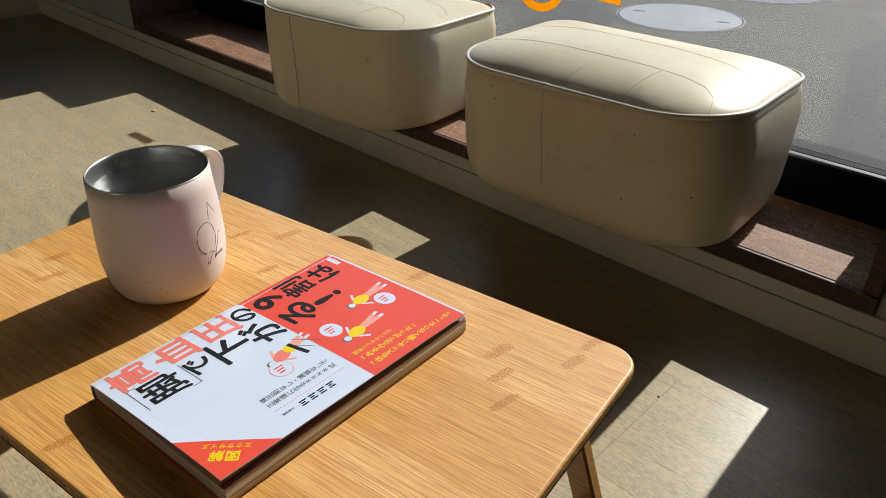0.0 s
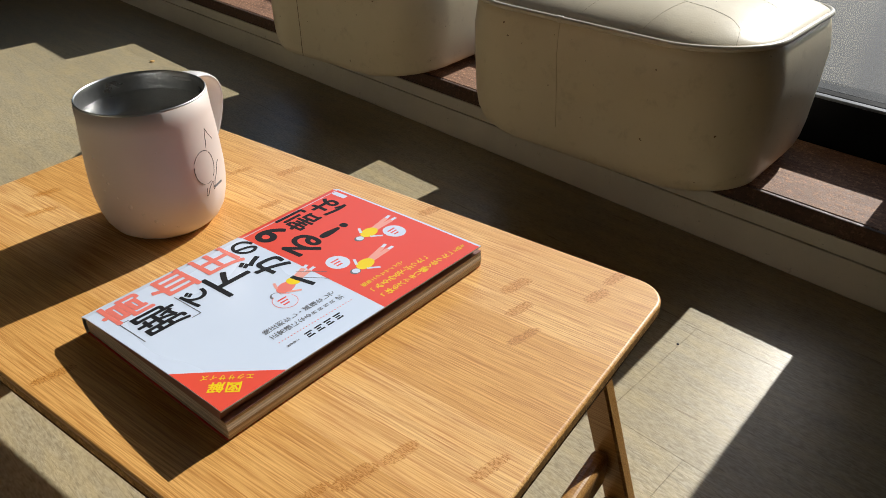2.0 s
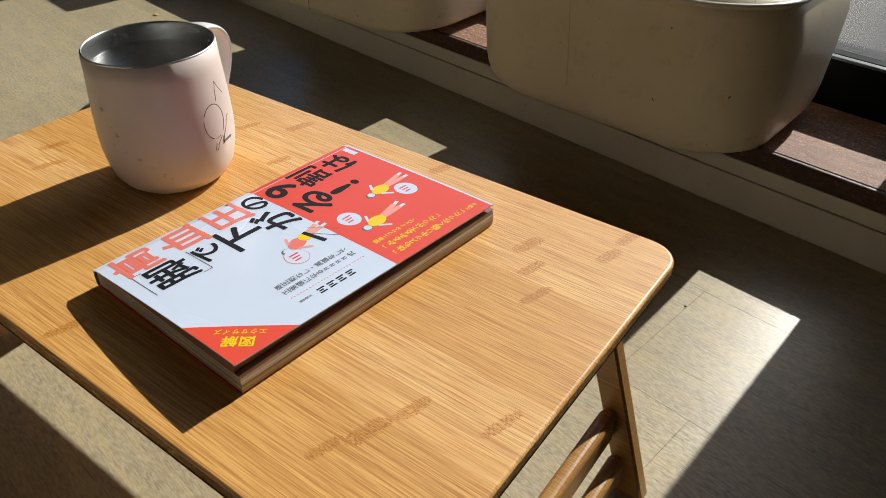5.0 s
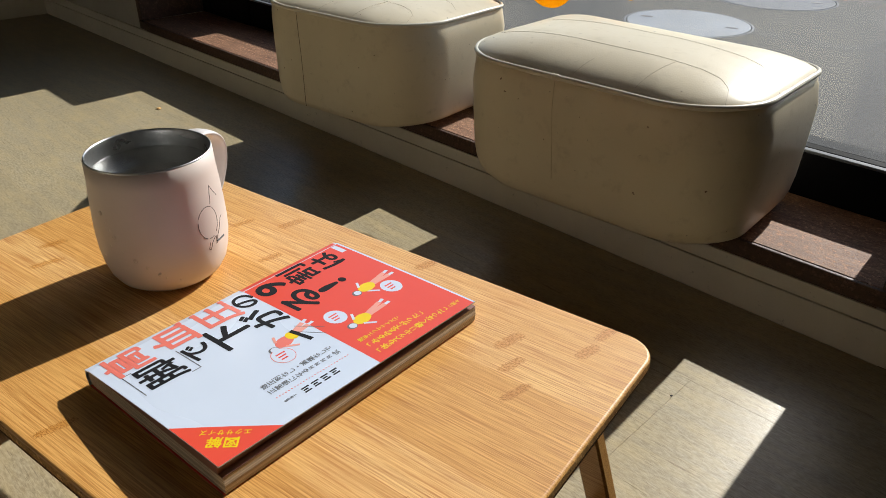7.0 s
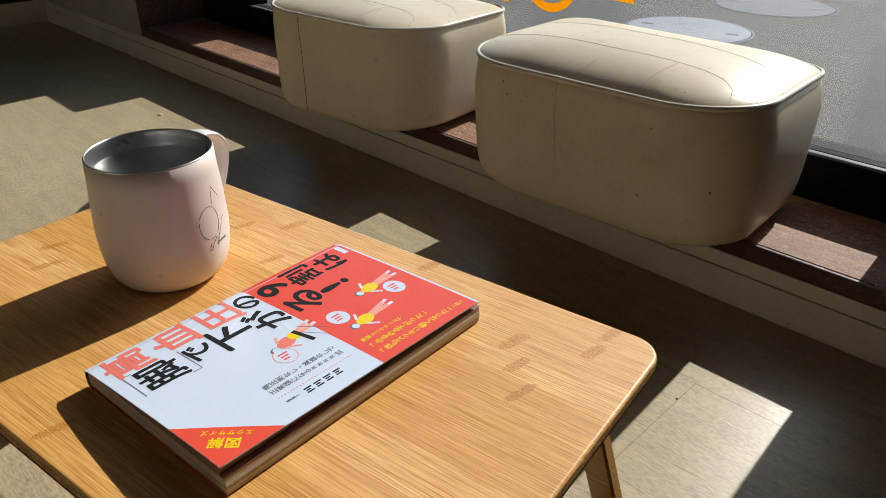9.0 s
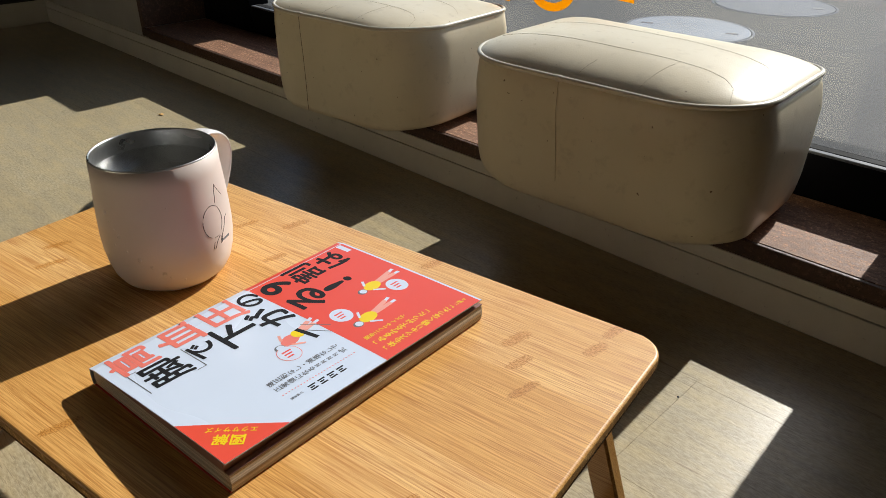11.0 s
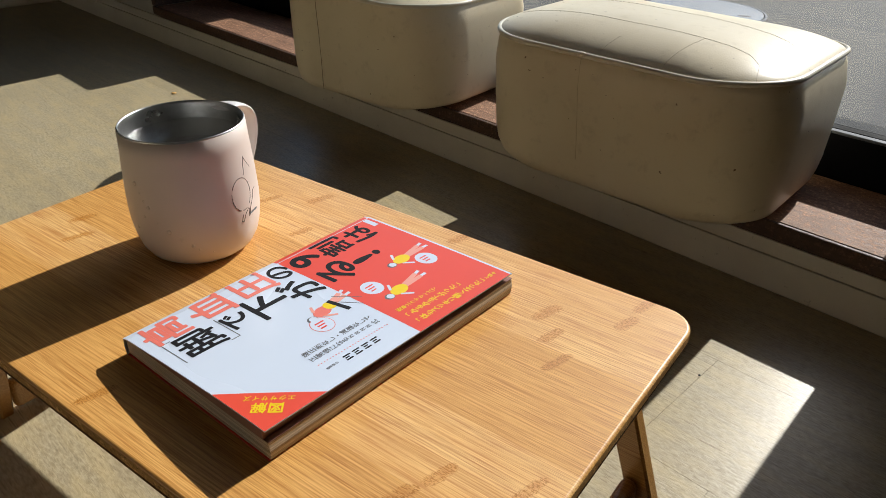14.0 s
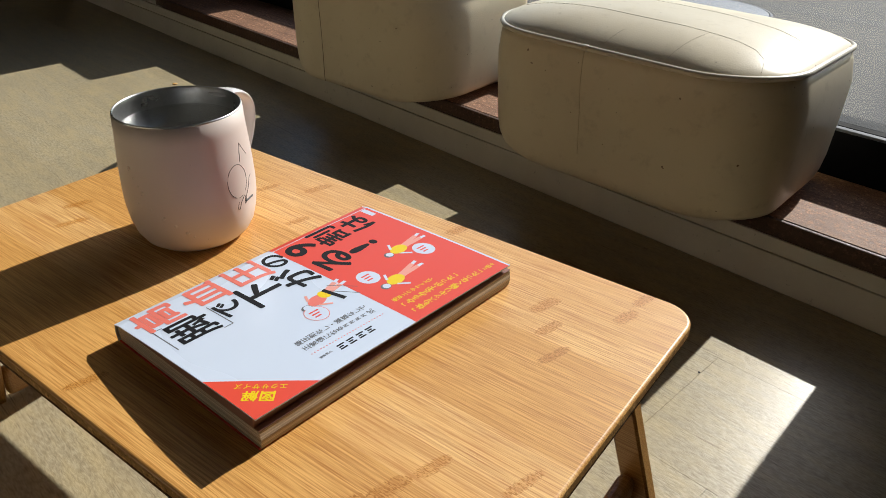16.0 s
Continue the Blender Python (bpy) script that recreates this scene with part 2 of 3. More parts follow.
# pale colour of the unseen back wall, which bounces sun onto the poufs
BOUNCE_WALL = painted("bounce_wall_paint", (0.80, 0.745, 0.655), 0.8, much=0.1)
# side walls: their shade is put into this dark colour, which also cuts bounce
SHADE_WALL = painted("side_wall_shade_paint", (0.06, 0.054, 0.046), 0.8, much=0.1)
# unseen ceiling, made dark to keep bounced light off the floor
CEILING = painted("low_bounce_ceiling", (0.045, 0.035, 0.027), 0.9, much=0.0)
BLACK = plain("black_window_metal", (0.005, 0.005, 0.006), 0.65, 0.0)
BLACK.b.inputs["Specular IOR Level"].default_value = 0.04
ALU = plain("grey_aluminium", (0.075, 0.085, 0.10), 0.7, 0.0)
OUTER = plain("dull_grey_metal", (0.07, 0.07, 0.07), 0.9)
OUTER.b.inputs["Specular IOR Level"].default_value = 0.1
GASKET = plain("black_rubber", (0.02, 0.02, 0.02), 0.8)
GASKET.b.inputs["Specular IOR Level"].default_value = 0.1
ORANGE = film("orange_film", (0.95, 0.55, 0.015))
SCRAP = plain("orange_paper_scrap", (0.72, 0.42, 0.14), 0.7)
GROUND = concrete("grey_concrete_ground", (0.043, 0.042, 0.040))
LID = concrete("pale_grey_concrete_lid", (0.25, 0.27, 0.30))
LID_DARK = concrete("grey_cast_lid", (0.15, 0.16, 0.18))
IRON = plain("dark_iron", (0.06, 0.06, 0.07), 0.6, 0.5)
WEED = plain("dry_weed", (0.16, 0.15, 0.04), 0.7)
MUG = plain("pale_pink_enamel", (0.70, 0.60, 0.545), 0.42, 0.0, 40, 0.03)
HANDLE = plain("pale_grey_enamel", (0.66, 0.63, 0.62), 0.35, 0.0, 40, 0.03)
STEEL = plain("brushed_steel", (0.48, 0.48, 0.47), 0.32, 1.0, 300, 0.10)
# less metallic copy of the lining's steel, so the basin reads as lit
STEEL_LIT = plain("lit_steel", (0.42, 0.415, 0.40), 0.45, 0.6, 200, 0.12)
WATER = clear("water", 1.33, (0.95, 0.95, 0.94))
INK = plain("black_ink", (0.012, 0.012, 0.014), 0.6)
INK.b.inputs["Specular IOR Level"].default_value = 0.2
COVER = plain("white_cover_paper", (0.62, 0.695, 0.82), 0.30, 0.0, 20, 0.015)
RED = plain("coral_red_ink", (0.78, 0.085, 0.05), 0.32, 0.0, 20, 0.02)
PINK = plain("salmon_ink", (0.80, 0.20, 0.155), 0.35, 0.0, 20, 0.02)
PEACH = plain("peach_ink", (0.82, 0.36, 0.29), 0.35, 0.0, 20, 0.02)
YELLOW = plain("yellow_ink", (0.85, 0.62, 0.01), 0.35, 0.0, 20, 0.02)
GREY_INK = plain("grey_ink", (0.13, 0.13, 0.14), 0.5)
PAGES = paper_edges()
# page colour with the shade under the lifting cover put in
PAGE_SHADE = plain("page_shade_brown", (0.24, 0.115, 0.09), 0.6)
DROP = plain("water_drop", (0.78, 0.69, 0.63), 0.12, 0.0, 40, 0.02)
GLASS = clear("pane_glass", 1.45, (0.93, 0.95, 0.95))

# ---- building kit ----
WALL_FRAME = pose(0, 0, 0, 0, 0, WALL_TURN)   # u along the window wall, v towards the street


def part(name, bm, mat, parent=None, label="", smooth=False):
    me = bpy.data.meshes.new(name)
    bm.to_mesh(me)
    bm.free()
    if mat:
        me.materials.append(mat.m)
    if smooth:
        me.polygons.foreach_set("use_smooth", [True] * len(me.polygons))
    ob = new(name, me)
    if parent:
        ob.parent = parent
    if label:
        ob["label"] = label
    return ob


def thing(name, label, category, m=None, group="", kind=""):
    ob = new(name)
    ob.empty_display_size = 0.02
    ob.matrix_world = m or Matrix()
    return tagged(ob, label, category, group, kind)


def box(bm, x0, x1, y0, y1, z0, z1, bevel=0.0, seg=2):
    r = bmesh.ops.create_cube(bm, size=1.0, matrix=Matrix.Translation(((x0 + x1) / 2, (y0 + y1) / 2, (z0 + z1) / 2)) @ Matrix.Diagonal((x1 - x0, y1 - y0, z1 - z0, 1)))
    if bevel:
        es = list({e for v in r["verts"] for e in v.link_edges})
        bmesh.ops.bevel(bm, geom=es, offset=bevel, segments=seg, profile=0.5, affect="EDGES")
    return bm


def one_box(*a, **k):
    return box(bmesh.new(), *a, **k)


def rings(bm, loops, cap0=True, cap1=True, closed=True):
    made = [[bm.verts.new(p) for p in loop] for loop in loops]
    n = len(made[0])
    for a, b in zip(made, made[1:]):
        for i in range(n if closed else n - 1):
            j = (i + 1) % n
            bm.faces.new((a[i], a[j], b[j], b[i]))
    if cap0:
        bm.faces.new(made[0][::-1])
    if cap1:
        bm.faces.new(made[-1])
    return bm


def tube(bm, points, radius, n=8, closed=False, flat=1.0):
    pts = [Vector(p) for p in points]
    loops = []
    m = len(pts)
    for i, p in enumerate(pts):
        a = pts[i - 1] if (i or closed) else p
        b = pts[(i + 1) % m] if (i < m - 1 or closed) else p
        d = (b - a).normalized()
        side = d.cross(Vector((0, 0, 1)))
        side = side.normalized() if side.length > 1e-4 else Vector((1, 0, 0))
        up = side.cross(d)
        r = radius(i / (m - 1)) if callable(radius) else radius
        loops.append([p + side * r * math.cos(k * math.tau / n) + up * r * flat * math.sin(k * math.tau / n) for k in range(n)])
    if closed:
        loops.append(loops[0])
        made = [[bm.verts.new(q) for q in loop] for loop in loops[:-1]]
        for i in range(m):
            a, b = made[i], made[(i + 1) % m]
            for k in range(n):
                bm.faces.new((a[k], a[(k + 1) % n], b[(k + 1) % n], b[k]))
        return bm
    return rings(bm, loops)


def lathe(bm, profile, n=64, cap=True):
    return rings(bm, [[(r * math.cos(k * math.tau / n), r * math.sin(k * math.tau / n), z) for k in range(n)] for r, z in profile], cap1=cap)


# ---- setting ----
U0, U1 = -1.98, 1.9           # room's side walls along u
# V_BACK sets the unseen back wall close enough to catch the sun
V_WALL, V_BACK = 0.397, -2.1
CEIL = 2.4
W_L, W_R = -1.37, 0.115       # window niche
SILL_Z = 0.079

ground = part("ground", one_box(-300, 300, -300, 600, -0.35, -0.15), GROUND)
ground.matrix_world = WALL_FRAME
tagged(ground, "bare grey concrete ground outside the window", "ground", kind="structure")

wall_n = thing("wall_north", "cream painted wall round the wide low window", "wall", WALL_FRAME, kind="structure")
part("wall_panel", one_box(U0 - 0.15, W_L - 0.016, V_WALL + 0.006, 0.62, 0.0, CEIL), WALL, wall_n)
part("wall_panel", one_box(W_R + 0.016, U1 + 0.15, V_WALL + 0.006, 0.62, 0.0, CEIL), WALL, wall_n)
part("wall_panel", one_box(W_L - 0.016, W_R + 0.016, V_WALL + 0.006, 0.62, 2.1, CEIL), WALL, wall_n)
part("wall_panel", one_box(W_L - 0.016, W_R + 0.016, V_WALL + 0.006, 0.62, -0.149, 0.054), WALL, wall_n)

base = thing("baseboard", "scuffed cream painted baseboard under the window sill", "baseboard", WALL_FRAME, kind="structure")
part("lower_board", one_box(U0, U1, V_WALL, V_WALL + 0.005, 0.0, 0.0385, bevel=0.0008), BASE, base)
part("upper_board", one_box(U0, U1, V_WALL + 0.0012, V_WALL + 0.0055, 0.0395, 0.0565, bevel=0.0006), BASE, base)
# dark strip standing in for the shadow gap under the sill edge
part("gap_strip", one_box(W_L, W_R, V_WALL + 0.003, V_WALL + 0.0056, 0.0566, 0.0610), TRIM, base)

for nm, b, lab in (("wall_west", (U0 - 0.15, U0, V_BACK, V_WALL + 0.006, 0, CEIL), "plain side wall with its shade put into dark paint"),
                   ("wall_east", (U1, U1 + 0.15, V_BACK, V_WALL + 0.006, 0, CEIL), "plain side wall with its shade put into dark paint"),
                   ("wall_south", (U0 - 0.15, U1 + 0.15, V_BACK - 0.15, V_BACK, 0, CEIL), "plain pale back wall, unseen, added to bounce the sun")):
    w = part(nm, one_box(*b), BOUNCE_WALL if nm == "wall_south" else SHADE_WALL)
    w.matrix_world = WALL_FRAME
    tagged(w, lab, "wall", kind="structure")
west_base = part("baseboard", one_box(U0, U0 + 0.006, V_BACK, V_WALL, 0, 0.058, bevel=0.001), BASE)
west_base.matrix_world = WALL_FRAME
tagged(west_base, "cream painted baseboard along the side wall", "baseboard", kind="structure")
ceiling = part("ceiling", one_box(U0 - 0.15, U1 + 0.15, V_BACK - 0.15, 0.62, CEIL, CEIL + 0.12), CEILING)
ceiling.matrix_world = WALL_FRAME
tagged(ceiling, "plain unseen ceiling, dark to cut bounce", "ceiling", kind="structure")

# window: sill, trim, black metal frame, glass
window = thing("window_1", "wide low window with black metal frame and brown wooden sill", "window", WALL_FRAME, kind="structure")
part("window_sill", one_box(W_L, W_R, V_WALL + 0.002, 0.56, 0.0612, SILL_Z, bevel=0.0004), SILL, window, "worn red-brown wooden sill board")
part("sill_edge", one_box(W_L - 0.015, W_R + 0.015, V_WALL - 0.003, V_WALL + 0.0018, 0.0612, SILL_Z - 0.0006, bevel=0.001), TRIM, window, "dark brown wooden edge strip")
for a, b in ((W_L - 0.0155, W_L), (W_R, W_R + 0.0155)):
    part("jamb", one_box(a, b, V_WALL - 0.003, 0.60, SILL_Z + 0.0004, 2.1, bevel=0.0015), TRIM, window, "dark brown wooden jamb")
part("bottom_rail", one_box(W_L, W_R, 0.543, 0.585, SILL_Z, 0.131, bevel=0.0012), BLACK, window)
part("rail_cap", one_box(W_L, W_R, 0.5432, 0.5520, 0.1312, 0.1345, bevel=0.0008), ALU, window, "grey aluminium glazing bead")
part("glazing_gasket", one_box(W_L, W_R, 0.5523, 0.566, 0.1312, 0.1350, bevel=0.0008), GASKET, window)
part("outer_cap", one_box(W_L, W_R, 0.5705, 0.600, 0.1312, 0.1335, bevel=0.0008), OUTER, window)
part("stile", one_box(0.0825, W_R - 0.0005, 0.540, 0.585, SILL_Z + 0.0003, 2.1, bevel=0.002), BLACK, window)
part("stile", one_box(W_L + 0.0005, -1.315, 0.540, 0.585, SILL_Z + 0.0003, 2.1, bevel=0.002), BLACK, window)
part("corner_panel", one_box(-1.3145, -1.172, 0.5385, 0.586, SILL_Z + 0.0003, 0.257, bevel=0.002), BLACK, window)
part("top_rail", one_box(W_L, W_R, 0.5445, 0.584, 2.04, 2.1, bevel=0.001), BLACK, window)
pane = part("pane", one_box(-1.314, 0.082, 0.5665, 0.5700, 0.132, 2.05), GLASS, window, "clear window pane")

# ---- street side ----


def strokes(name, lines, width, v, parent, mat):
    """Flat film strokes on the glass, in the plane v."""
    for line in lines:
        bm = bmesh.new()
        pts = [Vector((a, 0, b)) for a, b in line]
        left, right = [], []
        for i, p in enumerate(pts):
            d = (pts[min(i + 1, len(pts) - 1)] - pts[max(i - 1, 0)]).normalized()
            nrm = Vector((-d.z, 0, d.x)) * width / 2
            left.append(p + nrm)
            right.append(p - nrm)
        f = [bm.verts.new((q.x, v, q.z)) for q in left]
        g = [bm.verts.new((q.x, v, q.z)) for q in right]
        for i in range(len(pts) - 1):
            bm.faces.new((f[i], f[i + 1], g[i + 1], g[i]))
        geom = bmesh.ops.extrude_face_region(bm, geom=bm.faces[:])["geom"]
        bmesh.ops.translate(bm, verts=[q for q in geom if isinstance(q, bmesh.types.BMVert)], vec=(0, -0.0004, 0))
        bmesh.ops.recalc_face_normals(bm, faces=bm.faces[:])
        part(name, bm, mat, parent)


letters = thing("window_lettering", "orange film lettering stuck on the window pane", "lettering", WALL_FRAME)
hook = [(-0.452, 0.243)] + [(-0.418 + 0.036 * math.cos(t), 0.262 + 0.029 * math.sin(t)) for t in np.linspace(-2.5, 0.15, 18)]
strokes("letter", [hook, [(-0.366, 0.2645), (-0.318, 0.2625), (-0.286, 0.261)], [(-0.53, 0.243), (-0.512, 0.2375), (-0.492, 0.2365)], [(-0.978, 0.257), (-0.948, 0.2555), (-0.915, 0.2545)]], 0.0115, 0.5662, letters, ORANGE)


def lid(name, label, u, v, r, mat):
    t = thing(name, label, "manhole cover", WALL_FRAME @ pose(u, v, -0.15))
    bm = bmesh.new()
    lathe(bm, [(r + 0.012, -0.01), (r + 0.012, 0.0006), (r + 0.010, 0.0012), (r + 0.004, 0.0012), (r + 0.003, 0.0)], 72)
    part("rim", bm, LID_DARK, t, "thin grey rim")
    bm = bmesh.new()
    lathe(bm, [(r, -0.006), (r, 0.0012), (r - 0.004, 0.0022), (r * 0.5, 0.0026), (0.001, 0.0026)], 72)
    part("plate", bm, mat, t)
    for a in (0.2, 3.3):
        bm = bmesh.new()
        box(bm, -0.022, 0.022, -0.011, 0.011, -0.004, 0.0034, bevel=0.002)
        o = part("lifting_slot", bm, IRON, t)
        o.matrix_local = pose(r * 0.72 * math.cos(a), r * 0.72 * math.sin(a), 0, 0, 0, 20)
    return t


lid("manhole_cover", "round pale concrete inspection cover in the ground", -1.045, 2.25, 0.216, LID)
lid("manhole_cover", "round grey inspection cover further out in the ground", -1.02, 2.93, 0.235, LID_DARK)

weeds = bmesh.new()
rnd = random.Random(5)
for k in range(260):
    u = 0.0 + rnd.random() * 0.16
    v = 0.64 + rnd.random() * 0.10
    h = 0.03 + rnd.random() * 0.10
    a = rnd.random() * math.tau
    p = [Vector((u, v, -0.15)), Vector((u + 0.25 * h * math.cos(a), v + 0.25 * h * math.sin(a), -0.15 + 0.6 * h)), Vector((u + 0.7 * h * math.cos(a), v + 0.7 * h * math.sin(a), -0.15 + h))]
    w = Vector((-math.sin(a), math.cos(a), 0)) * 0.002
    q = [weeds.verts.new(x) for x in (p[0] - w, p[0] + w, p[1] + w, p[2], p[1] - w)]
    weeds.faces.new(q)
weed_ob = part("weeds", weeds, WEED)
weed_ob.matrix_world = WALL_FRAME
tagged(weed_ob, "small dry weeds growing along the outer wall", "weeds", kind="stuff")

# ---- poufs ----
R_FRONT, R_BACK = 0.080, 0.028


def plan(hx, hy, n=24, front=0.08):
    """Outline of a pouf: large radii at its front corners, smaller ones behind."""
    out = []
    for cx, cy, r, a0 in ((1, 1, R_BACK, 0), (-1, 1, R_BACK, 90), (-1, -1, front, 180), (1, -1, R_FRONT, 270)):
        for k in range(n):
            t = radians(a0 + 90 * k / (n - 1))
            out.append((cx * (hx - r) + r * math.cos(t), cy * (hy - r) + r * math.sin(t)))
    return out


def gauge(x, y, hx, hy, front=0.08):
    """How far out a point lies: 1 on the outline, 0 in the middle."""
    lo, hi = 0.0, 1.6
    for _ in range(18):
        k = (lo + hi) / 2 or 1e-6
        px, py = abs(x) / k, y / k
        r = R_BACK if y > 0 else front if x < 0 else R_FRONT
        dx, dy = px - (hx - r), abs(py) - (hy - r)
        inside = px <= hx and abs(py) <= hy and not (dx > 0 and dy > 0 and dx * dx + dy * dy > r * r)
        lo, hi = (lo, k) if inside else (k, hi)
    return hi


def pouf(m, label, hx, hy, z_edge, rise, front, foot=1.0, seam_x=-0.020, thread=SEAM):
    """foot: how far the lower edge is drawn in, as a share of the usual."""
    t = thing("pouf", label, "pouf", m, "poufs on the window sill")
    prof = [(0.050, 0.0), (0.034, 0.001), (0.024, 0.005), (0.016, 0.012), (0.010, 0.024), (0.006, 0.042), (0.002, 0.085), (0.0, 0.12), (0.0016, 0.142), (0.0035, z_edge)]
    loops = []
    for ins, z in prof:
        kx, ky = (hx - ins * (0.35 if z > 0.004 else 1)) / hx, (hy - ins * (foot if z > 0.003 else 1)) / hy
        swell = min(1.0, (z_edge - z) / 0.035) ** 0.7       # the sides hang out over the foot
        loops.append([(x * kx + swell * (0.0075 if x > 0 else 0.0035) * x / hx, y * ky, z + 0.020 * max(0.0, 1 - z / 0.04) * max(0.0, abs(x) / hx - 0.35) ** 2) for x, y in plan(hx, hy, 24, front)])
    body = part("body", rings(bmesh.new(), loops), VINYL, t, smooth=True)

    def top(x, y):
        s = min(1.0, gauge(x, y, hx, hy, front))
        z = z_edge - 0.001 + rise * (1 - 0.10 * x / hx) * (1 - s ** 2.6) ** 0.66
        return z

    bm = bmesh.new()
    ss = (0.992, 0.985, 0.975, 0.96, 0.945, *np.linspace(0.93, 0.02, 44))
    rings(bm, [[(x * s, y * s, top(x * s, y * s)) for x, y in plan(hx, hy, 30, front)] for s in ss], cap0=False)
    cushion = part("cushion", bm, VINYL, t, "cream vinyl top, shiny and domed", smooth=True)
    part("piping", tube(bmesh.new(), [(x, y, z_edge + 0.0005 * math.sin(9 * x / hx)) for x, y in plan(hx - 0.0005, hy - 0.0005, 30, front)], 0.0029, 8, True), PIPING, t, smooth=True)

    def seam(points):
        """A row of stitches along a line on the cushion."""
        pts = [Vector((a * hx, b * hy, 0)) for a, b in points]
        dense = []
        for a, b in zip(pts, pts[1:]):
            n = max(2, int((b - a).length / 0.0017))
            dense += [a.lerp(b, i / n) for i in range(n)]
        bm = bmesh.new()
        for i in range(0, len(dense) - 2, 3):
            a, b = dense[i], dense[i + 2]
            tube(bm, [(p.x, p.y, top(p.x, p.y) + 0.0001) for p in (a, b)], 0.00024, 5)
        part("stitching", bm, THREAD, cushion)

    seam([(-0.84, -0.42), (0.60, -0.42), (0.72, -0.46), (0.80, -0.56), (0.86, -0.82)])
    seam([(-0.72, 0.24), (0.66, 0.24), (0.78, 0.20), (0.90, 0.06)])
    seam([(-0.02, -0.94), (0.02, -0.70)])
    seam([(0.38, -0.94), (0.44, -0.43)])
    x = seam_x
    # front seam, the shadow of its crease put into the colour
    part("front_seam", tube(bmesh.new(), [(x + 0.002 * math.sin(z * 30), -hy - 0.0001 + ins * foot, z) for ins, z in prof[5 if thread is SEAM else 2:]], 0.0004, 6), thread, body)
    part("piping_joint", tube(bmesh.new(), [(x + k * 0.0035, -hy + 0.0002, z_edge + 0.0004 - 0.0006 * abs(k)) for k in (-1, -0.4, 0.4, 1)], 0.0034, 8), PIPING, t, smooth=True)
    return t


pouf(WALL_FRAME @ pose(-0.1805, 0.401, SILL_Z, 0, 0, 3.0), "cream vinyl pouf with piped edge resting on the window sill", 0.166, 0.111, 0.153, 0.026, 0.085)
pouf(WALL_FRAME @ pose(-0.6283, 0.4256, SILL_Z, 0, 0, 6.0), "scuffed cream vinyl pouf resting on the sill beside another", 0.162, 0.1138, 0.1445, 0.0200, 0.104, 0.12, -0.041, SEAM_SHADE_DARK)

# ---- folding bamboo table ----
TX0, TX1, TY0, TY1, TZ = -0.3760, 0.0765, -0.2245, 0.0455, 0.17
THICK, ROUND = 0.0125, 0.020


def half_width(y, hx, hy, r):
    d = abs(y) - (hy - r)
    return hx if d <= 0 else hx - r + math.sqrt(max(0.0, r * r - d * d))


def table_board(y0, y1):
    """One bamboo board of the top between y0 and y1, from the middle; outer edges rounded over."""
    hx, hy = (TX1 - TX0) / 2, (TY1 - TY0) / 2
    loops = []
    e, d = 0.0045, 0.0021       # lower and upper rounding
    prof = [(e, -THICK)] + [(e * (1 - math.sin(a)), -THICK + e * (1 - math.cos(a))) for a in np.linspace(0.4, math.pi / 2, 4)] + [(0, -0.0066), (0, -d)] + [(d * (1 - math.cos(a)), -d + d * math.sin(a)) for a in np.linspace(0.35, math.pi / 2, 5)]
    for ins, z in prof:
        lo, hi = max(y0, -hy + ins), min(y1, hy - ins)
        ys = [lo + (hi - lo) * (0.5 - 0.5 * math.cos(math.pi * i / 22)) for i in range(23)]
        w = [half_width(y, hx - ins, hy - ins, ROUND - ins) for y in ys]
        loops.append([(a, y, z) for a, y in zip(w, ys)] + [(-a, y, z) for a, y in zip(w[::-1], ys[::-1])])
    return rings(bmesh.new(), loops)


table = thing("folding_table", "low folding bamboo table with rounded corners standing on the floor", "table", pose((TX0 + TX1) / 2, (TY0 + TY1) / 2, 0))
cuts = (-0.140, -0.0695, -0.0195, 0.055, 0.140)
for k, (a, b) in enumerate(zip(cuts, cuts[1:])):
    o = part("board", table_board(a + 0.00001, b - 0.00001), BAMBOO_PALE if k in (1, 3) else BAMBOO, table)
    o.location = (0, 0, TZ)
    o.data.materials.append(DARK_EDGE.m)
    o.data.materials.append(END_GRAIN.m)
    for f in o.data.polygons:          # the under half of the rim is a darker brown
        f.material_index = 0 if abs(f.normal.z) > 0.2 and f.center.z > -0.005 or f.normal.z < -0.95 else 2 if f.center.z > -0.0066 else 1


def slanted(x_top, x_bot, width, y0, y1, z_top):
    """A leg that leans outwards from the table's middle."""
    s = 1 if x_bot > x_top else -1
    loops = []
    for f in np.linspace(0, 1, 7):
        x, z = x_top + (x_bot - x_top) * f, z_top * (1 - f)
        b = 0.0016
        loops.append([(x - width / 2 + b, y0, z), (x + width / 2 - b, y0, z), (x + width / 2, y0 + b, z), (x + width / 2, y1 - b, z),
                      (x + width / 2 - b, y1, z), (x - width / 2 + b, y1, z), (x - width / 2, y1 - b, z), (x - width / 2, y0 + b, z)])
    return rings(bmesh.new(), loops)


